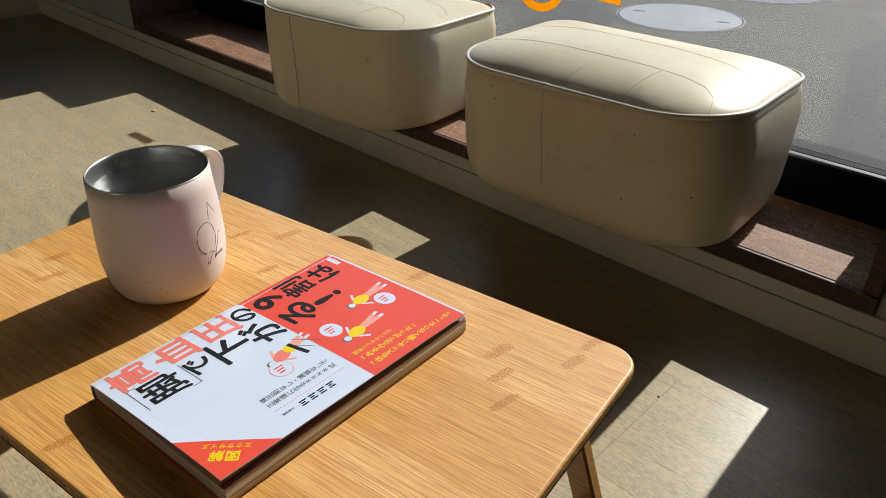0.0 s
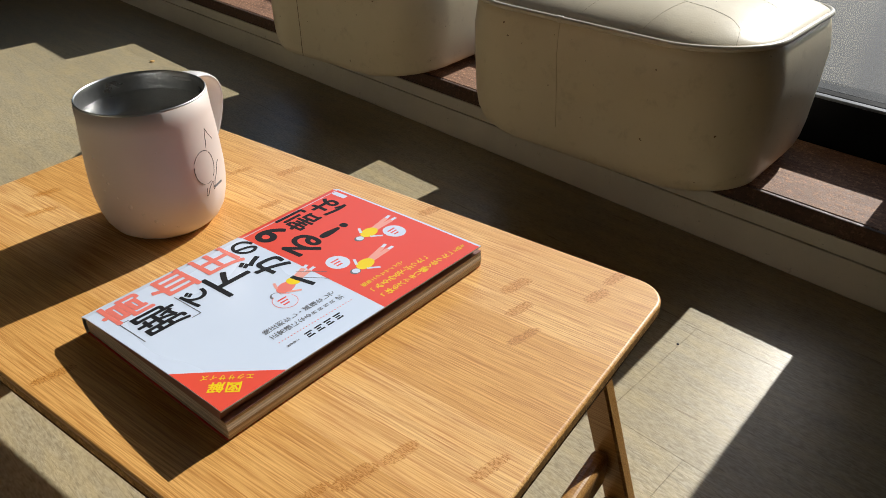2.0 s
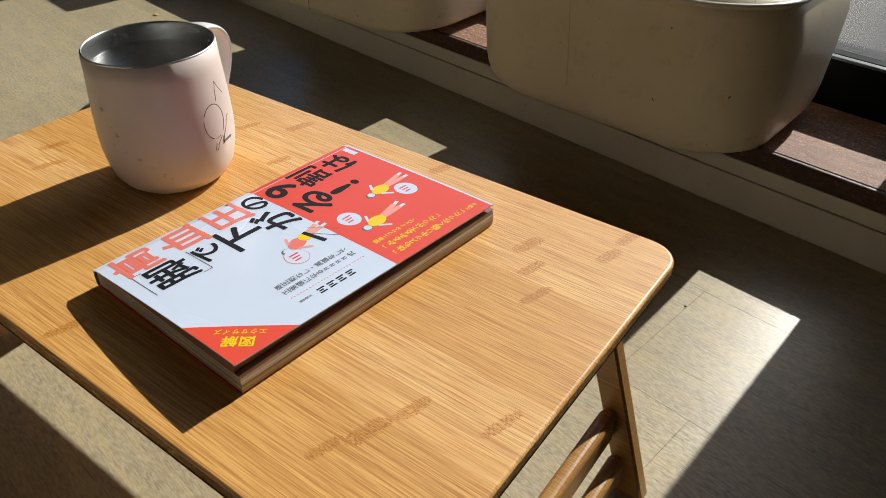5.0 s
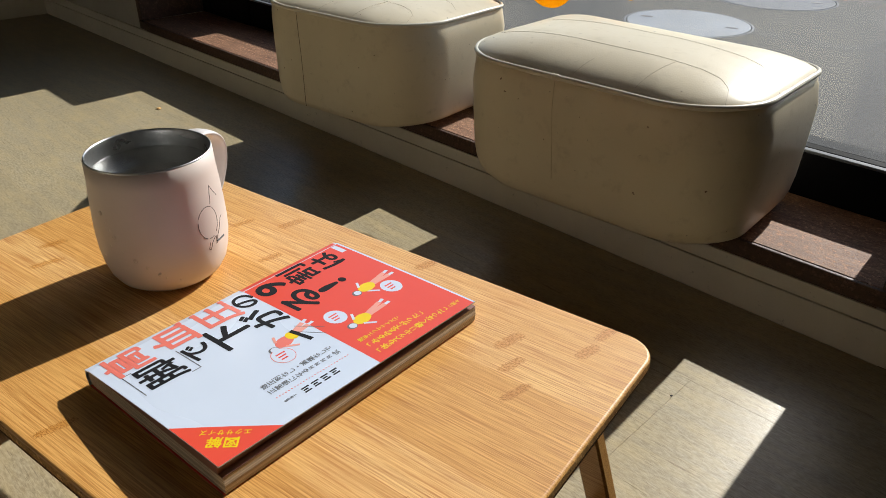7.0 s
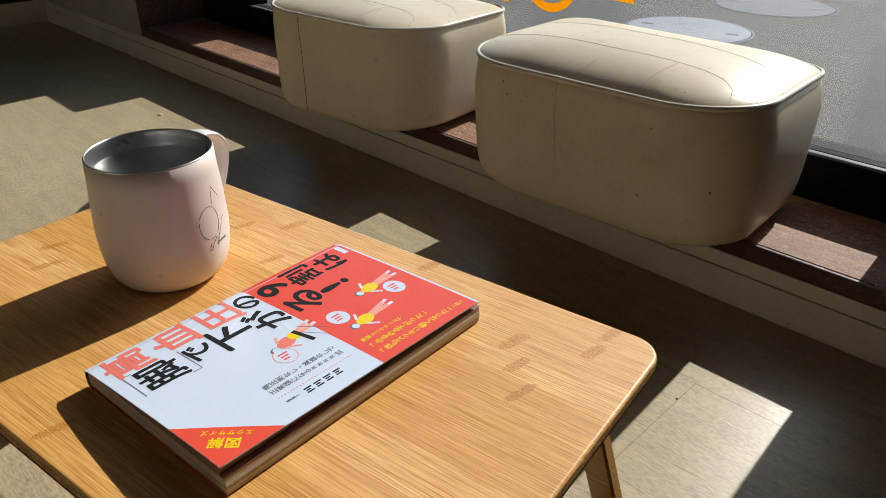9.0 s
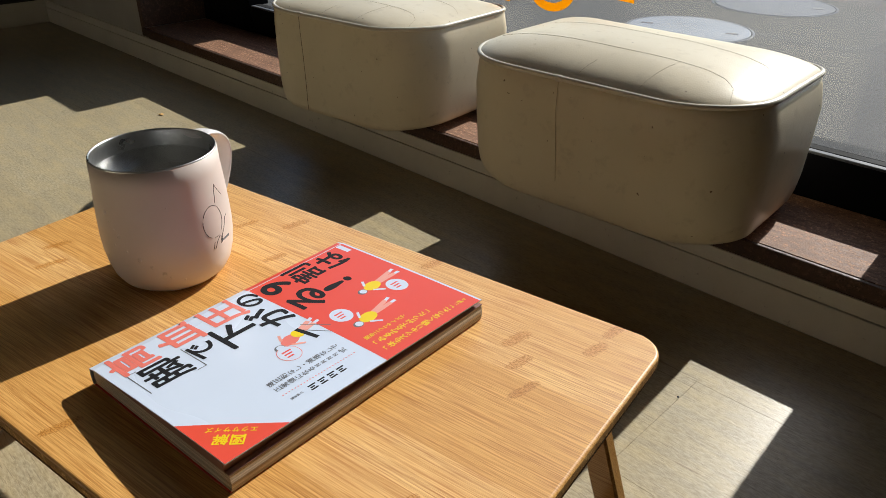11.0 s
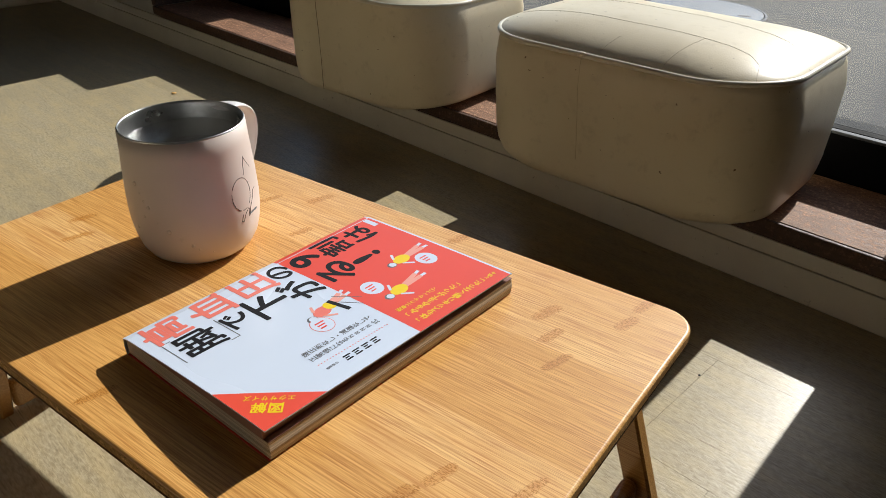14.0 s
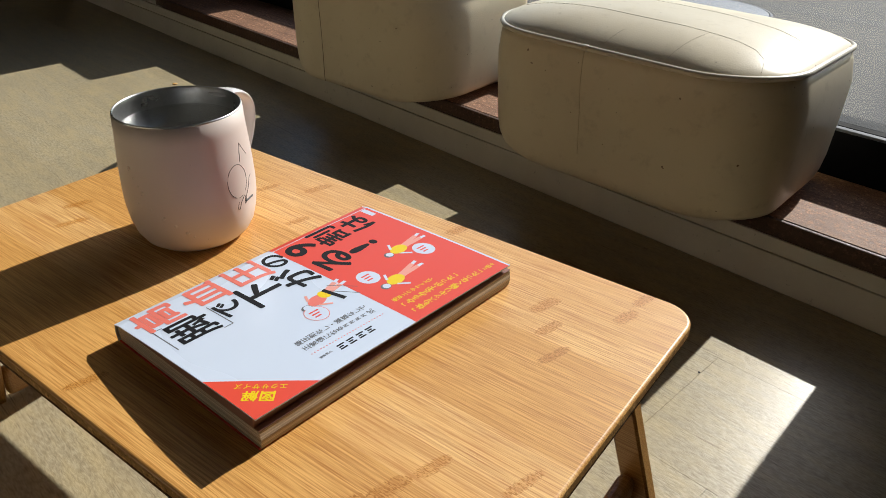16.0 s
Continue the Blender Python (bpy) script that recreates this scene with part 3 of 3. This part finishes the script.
for s in (1, -1):
    out = 0.0 if s > 0 else 0.009        # the far trestle is folded out a little more
    for y0, y1 in ((0.088, 0.099), (-0.099, -0.088)):
        part("leg", slanted(s * (0.191 + out), s * (0.2415 + out), 0.0185, y0, y1, TZ - THICK - 0.0008), BAMBOO_LEG, table)
    for z, x in ((0.057, 0.2175 + out), (0.021, 0.229 + out)):
        bm = bmesh.new()
        box(bm, x * s - 0.0055, x * s + 0.0055, -0.0875, 0.0875, z - 0.0135, z + 0.0135, bevel=0.0045, seg=4)
        part("rung", bm, BAMBOO_LEG, table)
    part("cleat", one_box(s * (0.190 + out) - 0.012, s * (0.190 + out) + 0.012, -0.0875, 0.0875, TZ - THICK - 0.018, TZ - THICK - 0.0006, bevel=0.002), BAMBOO_LEG, table)

# ---- mug ----
mug = thing("mug", "pale pink enamel mug with steel lining, half full of water", "mug", pose(-0.2359, -0.0756, TZ))
H = 0.0905
outer = [(0.0005, 0.0012), (0.024, 0.0012), (0.0265, 0.0), (0.0305, 0.0010), (0.0350, 0.0045), (0.0385, 0.0105), (0.0408, 0.019), (0.0421, 0.029), (0.0424, 0.038), (0.0420, 0.050), (0.0412, 0.064), (0.0401, 0.078), (0.0396, H - 0.0013)]
part("body", lathe(bmesh.new(), outer + [(0.0388, H - 0.0010)], 96, False), MUG, mug, smooth=True)
inner = [(0.0392, H - 0.0012), (0.0393, H - 0.0005), (0.0390, H), (0.0385, H), (0.0381, H - 0.0008), (0.0380, H - 0.004), (0.0383, 0.0775)]
basin = [(0.0383, 0.0775), (0.0388, 0.062), (0.0396, 0.040), (0.0385, 0.020), (0.033, 0.0075), (0.022, 0.005), (0.0005, 0.005)]
for name, prof, mat, lab in (("lining", inner, STEEL, "brushed steel lining and rim"), ("basin", basin, STEEL_LIT, "steel basin under the water, less metallic to read as lit")):
    part(name, rings(bmesh.new(), [[(r * math.cos(k * math.tau / 96), r * math.sin(k * math.tau / 96), z) for k in range(96)] for r, z in prof], cap0=False, cap1=False), mat, mug, lab, smooth=True)
part("water", lathe(bmesh.new(), [(0.0005, 0.0770), (0.0374, 0.0770), (0.0379, 0.0785), (0.0372, 0.0780), (0.030, 0.0778), (0.0005, 0.0778)], 96), WATER, mug, "still clear water", smooth=True)
HDIR = math.atan2(0.97, -0.20)
bm = bmesh.new()
loops = []
for i in range(25):
    f = i / 24
    x = 0.0375 + 0.028 * math.sin(math.pi * min(1, f * 1.02)) ** 0.62
    z = H - 0.0035 - 0.060 * f + 0.0105 * math.sin(math.pi * f) ** 0.8
    w = 0.0088 - 0.0018 * math.sin(math.pi * f)
    nn = Vector((0.8, 0, math.cos(math.pi * f))).normalized()
    loops.append([tuple(Vector((x, 0, z)) + Vector((0, 1, 0)) * w * math.cos(k * math.tau / 12) + nn * 0.0021 * math.sin(k * math.tau / 12)) for k in range(12)])
rings(bm, loops)
bmesh.ops.rotate(bm, verts=bm.verts[:], matrix=Matrix.Rotation(HDIR, 3, "Z"))
part("handle", bm, HANDLE, mug, "pale grey loop handle", smooth=True)


def mug_radius(z):
    for (r0, z0), (r1, z1) in zip(outer[2:], outer[3:]):
        if z0 <= z <= z1:
            return r0 + (r1 - r0) * (z - z0) / (z1 - z0)
    return 0.04


for deg, z, r in ((-88, 0.0616, 0.0011), (-84, 0.056, 0.0005), (-80, 0.051, 0.0006), (-76, 0.047, 0.0010), (-82, 0.040, 0.0006), (-70, 0.037, 0.0005), (-60, 0.0314, 0.0011),
                  (-51, 0.026, 0.0008), (-42, 0.0203, 0.0010), (-37, 0.017, 0.0006), (-30, 0.066, 0.0004), (-25, 0.013, 0.0005), (-95, 0.030, 0.0007)):
    a = math.radians(deg)
    bm = bmesh.new()
    bmesh.ops.create_uvsphere(bm, u_segments=10, v_segments=6, radius=r * 1.25, matrix=Matrix.Translation((mug_radius(z) * math.cos(a), mug_radius(z) * math.sin(a), z)) @ Matrix.Rotation(a, 4, "Z") @ Matrix.Diagonal((0.6, 1, 1.15, 1)))
    part("droplet", bm, DROP, mug, smooth=True)
# small printed word, a plain bar
za, aa = 0.031, math.radians(23)
part("printed_mark", one_box(-0.0004, 0.0002, -0.0045, 0.0045, -0.0007, 0.0007), GREY_INK, mug).matrix_local = pose(mug_radius(za) * math.cos(aa), mug_radius(za) * math.sin(aa), za, 0, 0, math.degrees(aa))

# printed line drawing, reduced to a ring and two loose lines: millimetres round and up from the ring's middle


def printed_line(points):
    a0, z0 = math.radians(10), 0.047
    fine = [Vector(p).lerp(Vector(q), f) for p, q in zip(points, points[1:]) for f in (0, 0.34, 0.67)] + [Vector(points[-1])]
    on = []
    for p in fine:
        z = z0 + p.y / 1000
        r = mug_radius(z)
        a = a0 + p.x / 1000 / r
        on.append((r * math.cos(a), r * math.sin(a), z))
    part("printed_line", tube(bmesh.new(), on, 0.00018, 5), INK, mug)


for t0, t1 in ((55, 150), (165, 250), (262, 290), (310, 410)):
    printed_line([(8.6 * math.cos(radians(t)), 11.2 * math.sin(radians(t))) for t in np.linspace(t0, t1, 9)])
printed_line([(4.5, 11.8), (5.4, 15), (5.6, 18), (7.2, 23.5), (8.2, 21.5), (10, 18.5), (13.5, 14)])
printed_line([(15, -1), (12.5, -2), (10, -7), (6.5, -12), (5.5, -17), (4.2, -17.5), (5, -12)])
printed_line([(4, -11.5), (0.5, -15), (-1.5, -19.5), (-3, -18.5), (-1.5, -14)])

# ---- book ----
BW, BH, BT = 0.1254, 0.187, 0.0125
BLOCK, BLOCK_T = 0.1258, 0.0112
book = thing("book", "white and coral-red paperback lying face up with its cover lifting", "book", pose(-0.1675, -0.1805, TZ, 0, 0, -3.2))


def cover_z(a, b):
    """Height of the cover over the table: rounded at the spine, curling up towards the fore edge."""
    k = max(0.0, a / BW)
    z = BT + 0.0070 * (1 - (1 - min(1.0, k)) ** 1.6) * (1 - 0.57 * b / BH)
    if a < 0.004:
        z -= 0.0012 * (1 - a / 0.004) ** 2
    return z


def sheet(bm, a0, a1, b0, b1, lift, thick, na=24, nb=12):
    """A patch of the cover between two lines each way."""
    g = [[[bm.verts.new((a0 + (a1 - a0) * i / na, b0 + (b1 - b0) * j / nb, cover_z(a0 + (a1 - a0) * i / na, b0 + (b1 - b0) * j / nb) + lift - d)) for j in range(nb + 1)] for i in range(na + 1)] for d in (0, thick)]
    for i in range(na):
        for j in range(nb):
            bm.faces.new((g[0][i][j], g[0][i + 1][j], g[0][i + 1][j + 1], g[0][i][j + 1]))
            bm.faces.new((g[1][i][j], g[1][i][j + 1], g[1][i + 1][j + 1], g[1][i + 1][j]))
    for i in range(na):
        for j in (0, nb):
            q = (g[0][i][j], g[1][i][j], g[1][i + 1][j], g[0][i + 1][j])
            bm.faces.new(q if j == 0 else q[::-1])
    for j in range(nb):
        for i in (0, na):
            q = (g[0][i][j], g[0][i][j + 1], g[1][i][j + 1], g[1][i][j])
            bm.faces.new(q if i == 0 else q[::-1])
    return bm


front = part("front_cover", sheet(bmesh.new(), 0, BW, 0, BH, 0, 0.0007), COVER, book, "white glossy front cover with red half", smooth=False)
bm = bmesh.new()
loops = []
for b in np.linspace(0.0012, BH + 0.0004, 6):
    loops.append([(0.0012, b, 0.0012), (BLOCK - 0.0006, b, 0.0009), (BLOCK, b, 0.006), (BLOCK - 0.0008, b, BLOCK_T - 0.0004), (0.06, b, BLOCK_T), (0.004, b, BLOCK_T), (0.0012, b, BLOCK_T - 0.002)])
part("page_block", rings(bm, loops), PAGES, book, "cream page edges")
part("first_page", one_box(0.004, BLOCK - 0.0005, 0.001, BH + 0.0006, BLOCK_T + 0.0001, BLOCK_T + 0.0004), PAGE_SHADE, book, "first page, the cover's shade put into its brown")
# upper pages below the cover, browned to stand for its shade
bm = bmesh.new()
loops = []
for b in np.linspace(0.0008, BH - 0.003, 9):
    up = [(a, b, cover_z(a, b) - 0.0009) for a in np.linspace(BW - 0.0035, 0.004, 9)]
    loops.append([(0.004, b, BLOCK_T + 0.0005), (BW - 0.0035, b, BLOCK_T + 0.0005)] + up)
part("jacket_flap", rings(bm, loops), PAGE_SHADE, book, "upper pages, the cover's shade put into their brown")
part("back_cover", one_box(0.0005, BLOCK - 0.0012, 0.0004, BH + 0.0010, 0.0001, 0.0008), RED, book, "dark red back cover edge")
bm = bmesh.new()
loops = []
for b in np.linspace(0, BH, 8):
    o = [(0.0006 - 0.0011 * math.sin(math.pi * f), b, 0.0009 + (BT - 0.0021) * f) for f in np.linspace(0, 1, 8)]
    i = [(p[0] + 0.0006, b, p[2]) for p in o[::-1]]
    loops.append(o + i)
part("spine", rings(bm, loops), COVER, book)
part("red_panel", sheet(bmesh.new(), 0.0004, BW - 0.00002, 0.1035, BH - 0.0016, 0.00004, 0.00002), RED, front, "coral-red printed half")


def tri(bm, pts, lift):
    """A flat printed shape on the cover, cut fine enough to follow its curl."""
    f = bm.faces.new([bm.verts.new((a, b, 0)) for a, b in pts])
    bmesh.ops.triangulate(bm, faces=[f])
    bmesh.ops.subdivide_edges(bm, edges=bm.edges[:], cuts=3, use_grid_fill=True)
    for v in bm.verts:
        v.co.z = cover_z(v.co.x, v.co.y) + lift
    for q in bm.faces:
        q.normal_update()
        if q.normal.z < 0:
            q.normal_flip()
    return bm


def oval(a, b, ra, rb, turn=0.0, n=20):
    c, s = math.cos(turn), math.sin(turn)
    return [(a + ra * math.cos(t) * c - rb * math.sin(t) * s, b + ra * math.cos(t) * s + rb * math.sin(t) * c) for t in np.linspace(0, math.tau, n, endpoint=False)]


def bar(a0, b0, a1, b1, w):
    d = Vector((a1 - a0, b1 - b0)).normalized()
    n = Vector((-d.y, d.x)) * w / 2
    return [(a0 - n.x, b0 - n.y), (a1 - n.x, b1 - n.y), (a1 + n.x, b1 + n.y), (a0 + n.x, b0 + n.y)]


def mm(pts):
    return [(a / 1000, b / 1000) for a, b in pts]


def ink(name, pts, mat, lift=0.00006):
    return part(name, tri(bmesh.new(), mm(pts), lift), mat, front)


def glyph(ch, a, b, size, mat, stretch=1.0, turn=0.0, fat=0.0, lift=0.00011):
    """One character of the built-in font, its head towards the spine end (b = 0), in millimetres."""
    c = bpy.data.curves.new("glyph", "FONT")
    c.body, c.size = ch, 1.0
    o = bpy.data.objects.new("glyph", c)
    scene.collection.objects.link(o)
    bpy.context.view_layer.update()
    me = bpy.data.meshes.new_from_object(o.evaluated_get(bpy.context.evaluated_depsgraph_get()))
    bpy.data.objects.remove(o)
    bpy.data.curves.remove(c)
    me.materials.clear()
    co = np.array([v.co[:] for v in me.vertices])
    mid = (co.min(0) + co.max(0)) / 2
    k = size / 1000
    cs, sn = math.cos(turn), math.sin(turn)
    faces = [tuple(q.vertices) for q in me.polygons]
    n = len(co)
    verts, polys = [], []
    steps = [(0.0, 0.0)] + ([(fat * math.cos(t), fat * math.sin(t)) for t in np.linspace(0, math.tau, 8, endpoint=False)] if fat else [])
    for i, (ox, oy) in enumerate(steps):             # a bold face: the outline printed again all round itself
        for x, y, _ in co:
            gx, gy = (x - mid[0] + ox) * k * stretch, (y - mid[1] + oy) * k
            gx, gy = gx * cs - gy * sn, gx * sn + gy * cs
            px, py = a / 1000 - gx, b / 1000 - gy
            verts.append((px, py, cover_z(px, py) + lift + i * 0.000002))
        polys += [tuple(j + i * n for j in q) for q in faces]
    me = bpy.data.meshes.new("character")
    me.from_pydata(verts, [], polys)
    me.materials.append(mat.m)
    me.name = "character"
    ob = new("character", me)
    ob.parent = front
    return ob


FAT = 0.024
for ch, a, b, size, mat, st in (("高", 15.5, 16.6, 26, PINK, 1.0), ("血", 14.6, 45.8, 27, PINK, 1.0), ("圧", 14.6, 77, 27, PINK, 1.0), ("の", 15.5, 96.5, 18, INK, 1.1), ("9", 16, 117, 27.5, INK, 1.2),
                                ("割", 16.5, 140, 24, INK, 1.05), ("は", 17, 164, 22, INK, 1.05), ("脚", 40, 23, 25.5, INK, 1.0), ("で", 38.5, 47.5, 18, INK, 1.1), ("下", 39.5, 69.5, 26.5, INK, 1.1),
                                ("が", 41, 91.5, 24, INK, 1.1), ("る", 43, 120, 27, INK, 1.15), ("!", 44, 144, 30, INK, 1.2)):
    glyph(ch, a, b, size, mat, st, 0.0, 0.026 if ch in "高血圧" else 0.018 if ch in "脚割" else FAT)
for line in (((27, 7.5), (52, 7.5)), ((27, 7.5), (27, 13)), ((28, 39.5), (53, 39.5)), ((53, 39.5), (53, 34))):
    ink("bracket", bar(*line[0], *line[1], 0.6), GREY_INK)
ink("corner_triangle", [(84.5, 0.05), (125.35, 0.05), (125.35, 37)], RED, 0.00003)
for i, ch in enumerate("図解"):
    glyph(ch, 116.2 - 5.9 * i, 13.6 - 5.4 * i, 7.8, YELLOW, 1.0, math.radians(42.5), 0.025, 0.000080)
for i, ch in enumerate("エクササイズ"):
    glyph(ch, 116.0 - 3.1 * i, 23.0 - 2.85 * i, 3.9, YELLOW, 1.0, math.radians(42.5), 0.02, 0.000080)

# small print: columns of characters; a name and what is too small to read stay bars


def column(text, a, b, pitch, mat, size=None, fat=0.012):
    for i, ch in enumerate(text):
        if ch != " ":
            glyph(ch, a, b + pitch * (i + 0.5), size or pitch, mat, 1.0, -math.pi / 2 if ch in "「」ー" else 0.0, fat, 0.000075)


column("降圧剤なし・減塩なしで", 94.3, 47.6, 4.45, GREY_INK)
column("正常値になる", 100.4, 47.6, 4.45, GREY_INK)
column("式", 100.4, 92.1, 4.45, GREY_INK)
column("医学博士", 112.0, 48.5, 1.9, GREY_INK)
column("簡単エクササイズで", 102.0, 110, 3.7, YELLOW)
column("「みるみる下がった」", 109.0, 109, 4.85, YELLOW, 5.2, 0.02)
column("「体もスッキリ軽くなった」", 116.8, 109, 4.75, YELLOW, 5.2, 0.02)
column("と続々", 117.2, 171, 3.5, YELLOW)
for a, b0, b1, n, mat, w in ((100.4, 74.6, 91.6, 4, GREY_INK, 2.4), (112.6, 60, 86, 4, INK, 5.0)):
    step = (b1 - b0) / n
    for i in range(n):
        b = b0 + step * i
        for k, (da, f0, f1) in enumerate(((-0.34, 0.05, 0.80), (0.0, 0.10, 0.55), (0.34, 0.02, 0.72))):
            ink("print_bar", bar(a + da * w, b + step * f0, a + da * w, b + step * f1, w * 0.22), mat, 0.00006)
for i in range(26):
    ink("dot", oval(106.5 + i * 0.02, 48 + i * 1.95, 0.45, 0.45, 0, 6), PINK, 0.00006)
ink("badge", bar(6, 181, 17.5, 181, 4.2), COVER, 0.00006)


def picture(a, b, turn, bubble, shirt, white):
    """A cover illustration reduced to plain shapes."""
    c, s = math.cos(turn), math.sin(turn)

    def at(x, y):
        return a + x * c - y * s, b + x * s + y * c

    for y0, dx in ((3.5, -2.2), (3.5, 2.0)):
        ink("shape", bar(*at(0.3 * dx, y0), *at(dx, y0 + 17), 3.2), PEACH, 0.00007)
        ink("shape", bar(*at(dx, y0 + 17), *at(dx * 1.25, y0 + 21), 2.2), COVER, 0.000075)
    ink("shape", oval(*at(0, 0), 4.6, 6.5, turn), YELLOW if shirt else PINK, 0.000080)
    if not shirt:
        ink("shape", oval(*at(0, 7), 4.2, 3.6, turn), YELLOW, 0.000082)
    ink("shape", bar(*at(3.6, -3.5), *at(9.5, 1.5), 1.7), COVER if white else PEACH, 0.000080)
    ink("shape", bar(*at(-3.6, -3.5), *at(-8.5, 0.5), 1.7), COVER if white else PEACH, 0.000080)
    ink("shape", oval(*at(0, -9.6), 3.0, 3.3, turn), GREY_INK, 0.000080)
    ink("shape", oval(*at(0, -9.0), 2.4, 2.4, turn), COVER, 0.000084)
    ink("bubble", oval(*bubble, 7.6, 6.8), PINK if not shirt else COVER, 0.000082)
    ink("bubble", oval(*bubble, 7.2, 6.4), COVER, 0.000086)
    for k in range(3):
        ink("print_bar", bar(bubble[0] - 2.6 + 2.6 * k, bubble[1] - 3.2, bubble[0] - 2.6 + 2.6 * k, bubble[1] + 3.0 - k, 1.2), RED, 0.00010)


picture(70, 83, 0.25, (80.0, 74), False, False)
picture(87, 128, 0.15, (73.5, 119), True, True)
picture(63, 156, 0.10, (74, 167), True, True)
ink("shape", bar(64, 92, 80, 95, 3.0), INK, 0.000084)
ink("shape", bar(62, 97, 76, 108, 0.5), GREY_INK, 0.000080)
ink("shape", bar(66, 93, 82, 104, 0.5), GREY_INK, 0.000080)

# the book is tapered to fit the camera's view: a little wider at its tail
for o in book.children_recursive:
    for q in o.data.vertices:
        q.co.x *= 0.980 + 0.042 * q.co.y / BH

# ---- crumbs on the floor ----
for x, y, size, mat, lab in ((-0.981, 0.408, 0.0042, SCRAP, "tiny orange scrap lying on the sunlit floor"), (0.0497, 0.2114, 0.0012, INK, "tiny dark speck lying on the sunlit floor")):
    bm = bmesh.new()
    bmesh.ops.create_icosphere(bm, subdivisions=2, radius=size)
    for q in bm.verts:
        q.co *= 1 + 0.35 * noise.noise(q.co * 600)
        q.co.z *= 0.35
    lo = min(q.co.z for q in bm.verts)
    o = part("crumb", bm, mat)
    o.location = (x, y, -lo)
    tagged(o, lab, "crumb")

# ---- floor boards ----
floor = thing("floor", "worn pale brown wooden floor boards with open grain", "floor", WALL_FRAME, kind="structure")
part("subfloor", one_box(U0 - 0.15, U1 + 0.15, V_BACK - 0.15, 0.62, -0.12, -0.012), TRIM, floor)
rnd = random.Random(3)
W, L = 0.148, 0.92
JOINTS = {1: 0.0175, 2: 0.086}        # where two rows are seen to meet end to end
meshes = {}
v = V_WALL - 0.0005
row = 0
while v > V_BACK:
    u = U0 - rnd.random() * L * 0.9
    if row in JOINTS:
        u = JOINTS[row] - L * math.ceil((JOINTS[row] - U0) / L)
    v1 = max(V_BACK, v - W)
    while u < U1:
        a, b = max(U0, u), min(U1, u + L)
        if b - a > 0.02:
            key = (round(b - a, 3), round(v - v1, 3))
            if key not in meshes:
                bm = bmesh.new()
                box(bm, 0.00007, b - a - 0.00007, 0.00002, v - v1 - 0.00002, -0.0118, 0.0, bevel=0.00009, seg=1)
                me = bpy.data.meshes.new("plank")
                bm.to_mesh(me)
                bm.free()
                me.materials.append(FLOOR.m)
                meshes[key] = me
            o = new("plank", meshes[key])
            o.parent = floor
            o.location = (a, v1, 0)
        u += L
    v = v1
    row += 1
